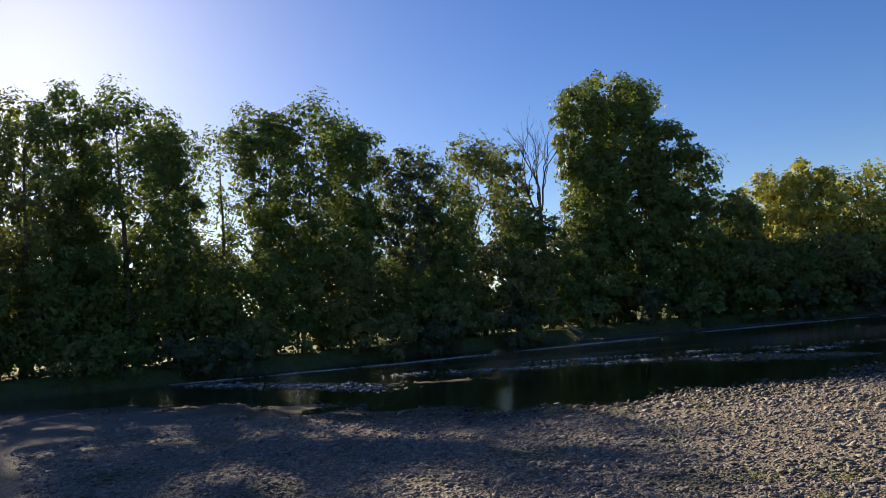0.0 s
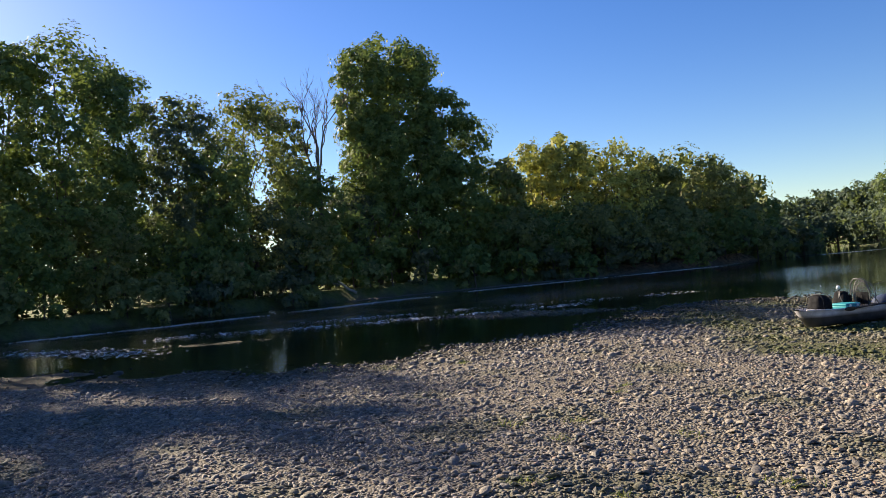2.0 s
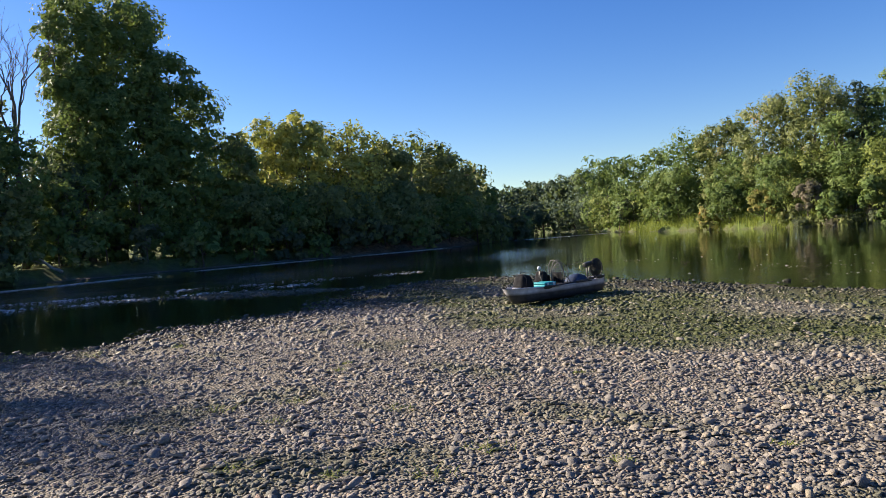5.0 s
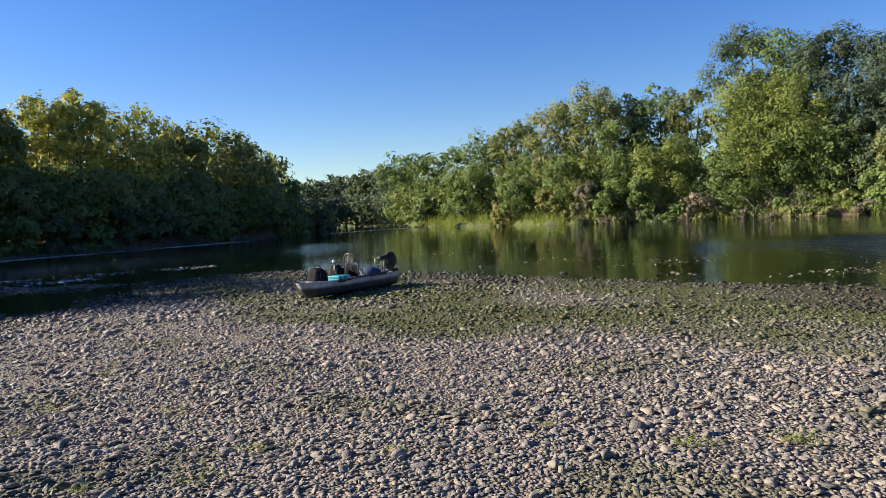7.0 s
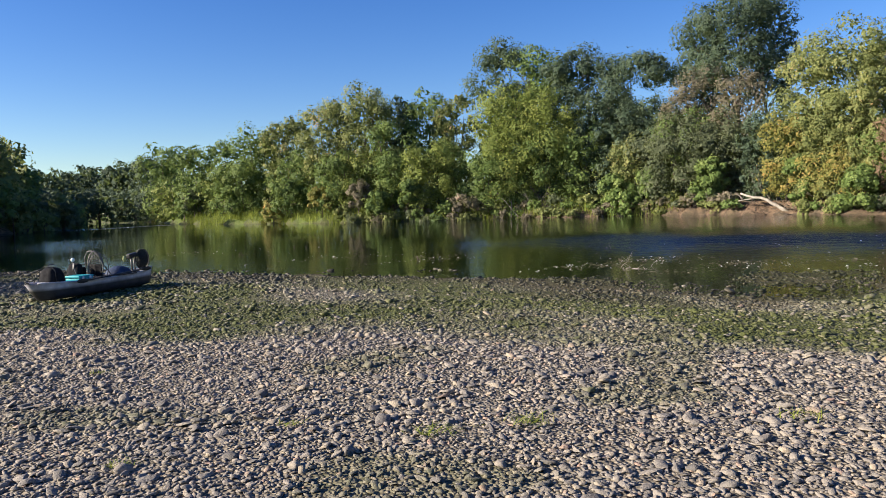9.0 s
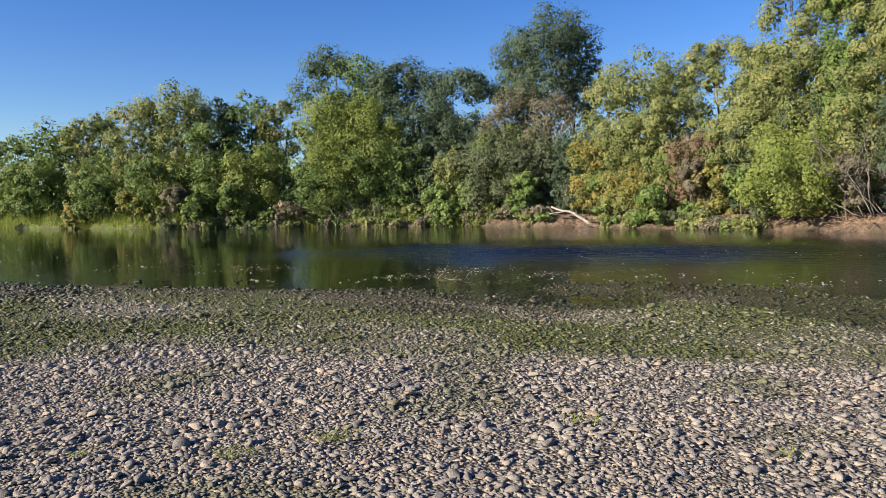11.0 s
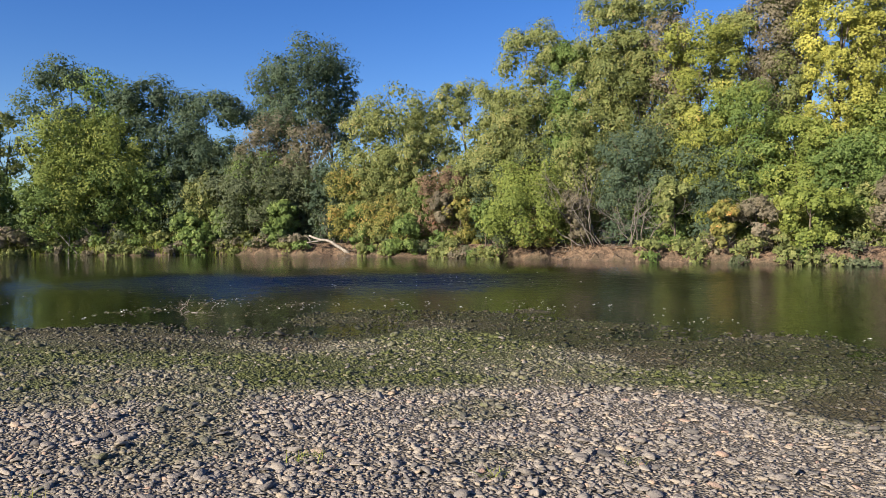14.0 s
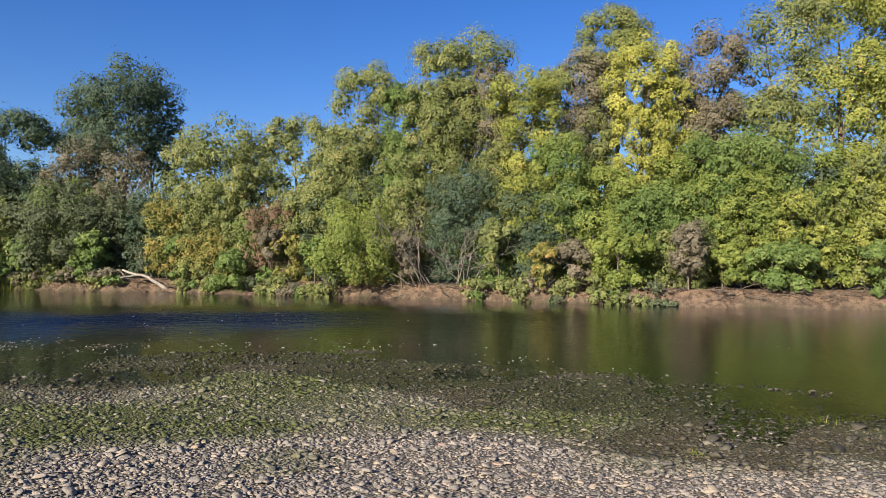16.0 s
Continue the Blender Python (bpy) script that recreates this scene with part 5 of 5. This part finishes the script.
def flecks(name, fx, fy, least, most, material, label, rng):
    """Flat bits that float on the river."""
    m = len(fx)
    ang, s = rng.uniform(0, 6.283, m), rng.uniform(least, most, m)
    c = np.stack([fx, fy, np.full(m, WZ + 0.005)], -1)
    d = np.stack([np.cos(ang), np.sin(ang), 0.05 * rng.normal(0, 1, m)], -1) * s[:, None]
    w = np.stack([-np.sin(ang), np.cos(ang), 0.08 * rng.normal(0, 1, m)], -1) * (0.55 * s)[:, None]
    lift = np.array([0, 0, 0.010])
    v = np.stack([c - d, c + w + lift, c + d, c - w + lift], 1).reshape(-1, 3)
    ob = mesh_object(name, v, np.arange(4 * m).reshape(-1, 4), material, attrs={"tone": np.repeat(rng.uniform(0.1, 0.9, m), 4)}, smooth_shade=False)
    tagged(ob, label, "leaves" if "leaves" in name else "weed", kind="stuff")


rng = np.random.default_rng(41)
r, a = np.sqrt(rng.uniform(12**2, 50**2, 2600)), np.radians(rng.uniform(-70, 95, 2600))
fx, fy = r * np.sin(a), r * np.cos(a)
fx, fy = fx + 1.2 * wave(fx, fy, 3.0, 14), fy + 1.2 * wave(fx, fy, 3.0, 15)
ok = (land(fx, fy)[0] < WZ - 0.03) & (wave(fx, fy, 6.0, 13) > 0.12)
flecks("floating_leaves", fx[ok], fy[ok], 0.02, 0.06, LEAF["brown"], "fallen brown leaves floating on the river", rng)

# small dark mats of weed near the bar
fx, fy = [], []
for x, y, spread, number in ((8.6, 15.7, 0.5, 60), (10.9, 16.4, 0.6, 70), (11.9, 14.3, 0.4, 60), (5.9, 20.5, 0.6, 50), (6.9, 21.5, 0.6, 40), (14.0, 13.5, 0.5, 40), (4.2, 23.5, 0.7, 40), (-1.5, 31, 0.9, 50), (9.8, 13.6, 0.5, 50), (15.5, 10.5, 0.5, 40)):
    fx.append(rng.normal(x, spread * 1.3, number))
    fy.append(rng.normal(y, spread * 0.6, number))
flecks("weed_and_glints", np.concatenate(fx), np.concatenate(fy), 0.02, 0.07, LEAF["brown"], "small brown mats of weed on the river", rng)

# pale scraps of leaf and foam beside them
fx, fy = [], []
for x, y, spread, number in ((8.6, 15.7, 0.7, 26), (10.9, 16.4, 0.8, 30), (12.2, 14.0, 0.6, 26), (5.9, 20.5, 0.9, 22), (13.6, 11.8, 0.8, 26), (15.0, 9.0, 0.9, 26), (14.4, 5.6, 0.9, 22), (13.4, 2.6, 0.8, 18), (4.2, 23.5, 1.2, 22), (20, 17, 4.0, 30), (-1.0, 30, 2.4, 26)):
    fx.append(rng.normal(x, spread * 1.2, number))
    fy.append(rng.normal(y, spread * 0.7, number))
fx, fy = np.concatenate(fx), np.concatenate(fy)
ok = land(fx, fy)[0] < WZ
flecks("floating_leaves", fx[ok], fy[ok], 0.018, 0.05, WEED_GLINT, "pale scraps of leaf and foam on the river", rng)

# pale drifts of weed and foam, also painting in sky glints along the current
fx, fy = [], []
lines = [([(-41, 12), (-36, 23), (-33.5, 34), (-31, 48), (-25, 60), (-18.5, 71)], 0.45, 9000), ([(-38, 12), (-31, 12.6), (-25, 12.8), (-20, 12.2)], 0.5, 1000),
         ([(-27, 17), (-21.5, 19.5), (-17, 22.5), (-12, 27)], 0.5, 800), ([(-24, 22), (-17, 27), (-9, 31)], 0.4, 500), ([(-12, 90), (-8, 97), (-5, 99)], 0.5, 700)]
for line, width, number in lines:
    p = np.array(line, float)
    t = np.sort(rng.uniform(0, len(p) - 1, number))
    keep = wave(t * 7, t * 0, 1.0, len(fx)) > -0.25
    t = t[keep]
    fx.append(np.interp(t, np.arange(len(p)), p[:, 0]) + rng.normal(0, width, len(t)))
    fy.append(np.interp(t, np.arange(len(p)), p[:, 1]) + rng.normal(0, width, len(t)))
fx, fy = np.concatenate(fx), np.concatenate(fy)
ok = land(fx, fy)[0] < WZ
flecks("weed_and_glints", fx[ok], fy[ok], 0.04, 0.15, WEED_GLINT, "pale drifts of weed, foam and painted sky glints on the river", rng)



# ---------------------------------------------------------------- stones
def stone_shapes(levels, count, seed, shell=False):
    """Rounded, flattened cobbles of about 1 m, as arrays."""
    shapes = []
    rng = np.random.default_rng(seed)
    for k in range(count):
        bm = bmesh.new()
        bmesh.ops.create_icosphere(bm, subdivisions=levels, radius=0.5)
        v = np.array([q.co for q in bm.verts])
        f = np.array([[q.index for q in face.verts] for face in bm.faces])
        bm.free()
        p = rng.uniform(2.2, 3.4)
        v = v / (np.abs(v) ** p).sum(1, keepdims=True) ** (1 / p) * 0.5
        for _ in range(4):
            d = rng.normal(0, 1, 3)
            d /= np.linalg.norm(d)
            v = v + np.outer(np.sin((v @ d) * rng.uniform(3, 7) + rng.uniform(0, 6)), rng.normal(0, 0.035, 3))
        for _ in range(9):
            d = rng.normal(0, 1, 3)
            d /= np.linalg.norm(d)
            c = rng.uniform(0.18, 0.36)
            v = v - np.outer(np.maximum(v @ d - c, 0), d) * 0.88
        v = v * np.array([1.1, rng.uniform(0.58, 0.98), rng.uniform(0.28, 0.52)])
        if shell:
            # the sunken underside is left off
            f = f[v[:, 2][f].max(1) > 0.02]
            used = np.unique(f)
            place = np.full(len(v), -1)
            place[used] = np.arange(len(used))
            v, f = v[used], place[f]
        shapes.append((v, f))
    return shapes


def scatter(rng, r0, r1, az0, az1, number):
    r = np.sqrt(rng.uniform(r0**2, r1**2, number))
    a = np.radians(rng.uniform(az0, az1, number))
    return r * np.sin(a), r * np.cos(a)


def stones(name, x, y, size, shapes, rng, sink=0.205, moss_lift=0.0):
    """Arrays of many cobbles that lie on the ground."""
    h, moss, wet, soil = land(x, y)
    keep = (h > WZ - 0.35 * size - 0.01) & (soil < 0.3)
    x, y, size, h, moss, wet = (q[keep] for q in (x, y, size, h, moss, wet))
    tone = np.clip(rng.beta(2.0, 2.0, len(x)), 0, 1)
    # stones that stand proud stay dry and bare
    moss = moss * np.where(rng.random(len(x)) < 0.07, 0.15, rng.uniform(0.9, 1.35, len(x)))
    wet = wet * np.where(rng.random(len(x)) < 0.06, 0.2, 1.0)
    kind = rng.integers(0, len(shapes), len(x))
    vs, fs, at, base = [], [], {"tone": [], "moss": [], "wet": []}, 0
    for k, (v, f) in enumerate(shapes):
        w = np.nonzero(kind == k)[0]
        if not len(w):
            continue
        a, tx, ty = rng.uniform(0, 6.283, len(w)), rng.normal(0, 0.16, len(w)), rng.normal(0, 0.16, len(w))
        c, s = np.cos(a), np.sin(a)
        p = v[None] * size[w][:, None, None]
        p = np.stack([p[..., 0], p[..., 1], p[..., 2] + p[..., 0] * tx[:, None] + p[..., 1] * ty[:, None]], -1)
        q = np.stack([p[..., 0] * c[:, None] - p[..., 1] * s[:, None], p[..., 0] * s[:, None] + p[..., 1] * c[:, None], p[..., 2]], -1)
        lift = size[w] * (0.30 - sink) * rng.uniform(0.4, 1.5, len(w))
        q = q + np.stack([x[w], y[w], h[w] + lift], -1)[:, None]
        vs.append(q.reshape(-1, 3))
        fs.append((f[None] + (base + np.arange(len(w)) * len(v))[:, None, None]).reshape(-1, 3))
        base += len(w) * len(v)
        for key, val in (("tone", tone[w]), ("moss", moss[w]), ("wet", wet[w])):
            at[key].append(np.repeat(val, len(v)))
    return np.concatenate(vs), np.concatenate(fs), {key: np.concatenate(v) for key, v in at.items()}


rng = np.random.default_rng(11)
COARSE, MID, FINE = stone_shapes(1, 14, 3, True), stone_shapes(2, 14, 6, True), stone_shapes(2, 14, 4)


def sizes(mean, spread, number, least, most):
    return np.clip(mean * np.exp(rng.normal(0, spread, number)), least, most)


beds = [
    ("cobbles", MID, 3.75, 6.0, -84, 97, 800, 0.072, 0.28, 0.05, 0.13),
    ("gravel", MID, 3.75, 5.2, -84, 97, 5600, 0.043, 0.34, 0.020, 0.08),
    ("gravel", MID, 5.0, 8.0, -84, 97, 7600, 0.053, 0.42, 0.024, 0.14),
    ("gravel", COARSE, 3.75, 8.0, -84, 97, 30000, 0.041, 0.32, 0.018, 0.07),
    ("gravel", COARSE, 7.8, 12.0, -85, 97, 29000, 0.052, 0.42, 0.030, 0.16),
    ("gravel", COARSE, 11.5, 17, -85, 97, 21000, 0.065, 0.42, 0.036, 0.19),
    ("gravel", COARSE, 13, 30, -42, 6, 11000, 0.105, 0.36, 0.06, 0.22),
    ("gravel", COARSE, 0.4, 3.8, -180, 180, 1000, 0.085, 0.3, 0.035, 0.15),
    ("gravel", COARSE, 3.7, 9.0, 97, 276, 600, 0.10, 0.3, 0.05, 0.2),
    ("gravel", COARSE, 16.5, 30, -80, 70, 3500, 0.125, 0.35, 0.065, 0.28),
]
for name, shapes, r0, r1, az0, az1, number, mean, spread, least, most in beds:
    x, y = scatter(rng, r0, r1, az0, az1, number)
    v, f, at = stones(name, x, y, sizes(mean, spread, number, least, most), shapes, rng)
    ob = mesh_object(name, v, f, STONE, attrs=at, smooth_shade=True)
    tagged(ob, "grey and tan rounded river stones lying on the bar", "gravel", kind="stuff")

# the larger cobbles of the near stretch, each of its own
shared = {}
for state, values in (("dry", (0.0, 0.0)), ("mossy", (0.8, 0.0)), ("wet", (0.35, 0.95))):
    shared[state] = []
    for v, f in FINE:
        me = bpy.data.meshes.new("cobble")
        me.from_pydata(v.tolist(), [], f.tolist())
        me.polygons.foreach_set("use_smooth", np.full(len(f), True))
        for key, value in zip(("moss", "wet"), values):
            me.attributes.new(key, "FLOAT", "POINT").data.foreach_set("value", np.full(len(v), value, np.float32))
        me.materials.append(COBBLE)
        shared[state].append(me)


def cobble_mesh(x, y):
    h, moss, wet, soil = land(np.array([x]), np.array([y]))
    state = "wet" if wet[0] > 0.4 else "mossy" if moss[0] > 0.4 else "dry"
    return shared[state][rng.integers(0, len(FINE))]


x, y = scatter(rng, 3.7, 8.5, -48, 66, 300)
h = land(x, y)[0]
for k in range(300):
    s = float(np.clip(0.092 * math.exp(rng.normal(0, 0.22)), 0.065, 0.15))
    ob = new("cobble", cobble_mesh(x[k], y[k]))
    ob.matrix_world = pose(x[k], y[k], h[k] + 0.10 * s, rng.normal(0, 10), rng.normal(0, 10), rng.uniform(0, 360)) @ Matrix.Diagonal((s, s, s, 1))
    ob.parent = ground

# the largest stones of the bar and of its wet margin
for x, y, s in ((-0.94, 12.41, 0.30), (-0.1, 4.89, 0.13), (0.56, 4.44, 0.13), (2.85, 5.15, 0.17), (10.49, -0.5, 0.34), (9.07, 0.92, 0.24), (9.17, -0.25, 0.28), (12.4, 1.38, 0.22),
                (6.13, 10.8, 0.18), (-4.04, 5.11, 0.19), (5.17, 3.81, 0.16), (5.51, 2.77, 0.17), (5.27, 5.6, 0.18), (7.3, 4.5, 0.17), (8.28, 0.82, 0.24), (0.5, 6.2, 0.18), (-4.7, 9.5, 0.17), (8.3, 10.2, 0.26)):
    ob = new("boulder", cobble_mesh(x, y))
    ob.matrix_world = pose(x, y, height(x, y) + 0.13 * s, rng.normal(0, 8), rng.normal(0, 8), rng.uniform(0, 360)) @ Matrix.Diagonal((s * 0.74, s * 0.96, s * 0.92, 1))
    ob.parent = ground
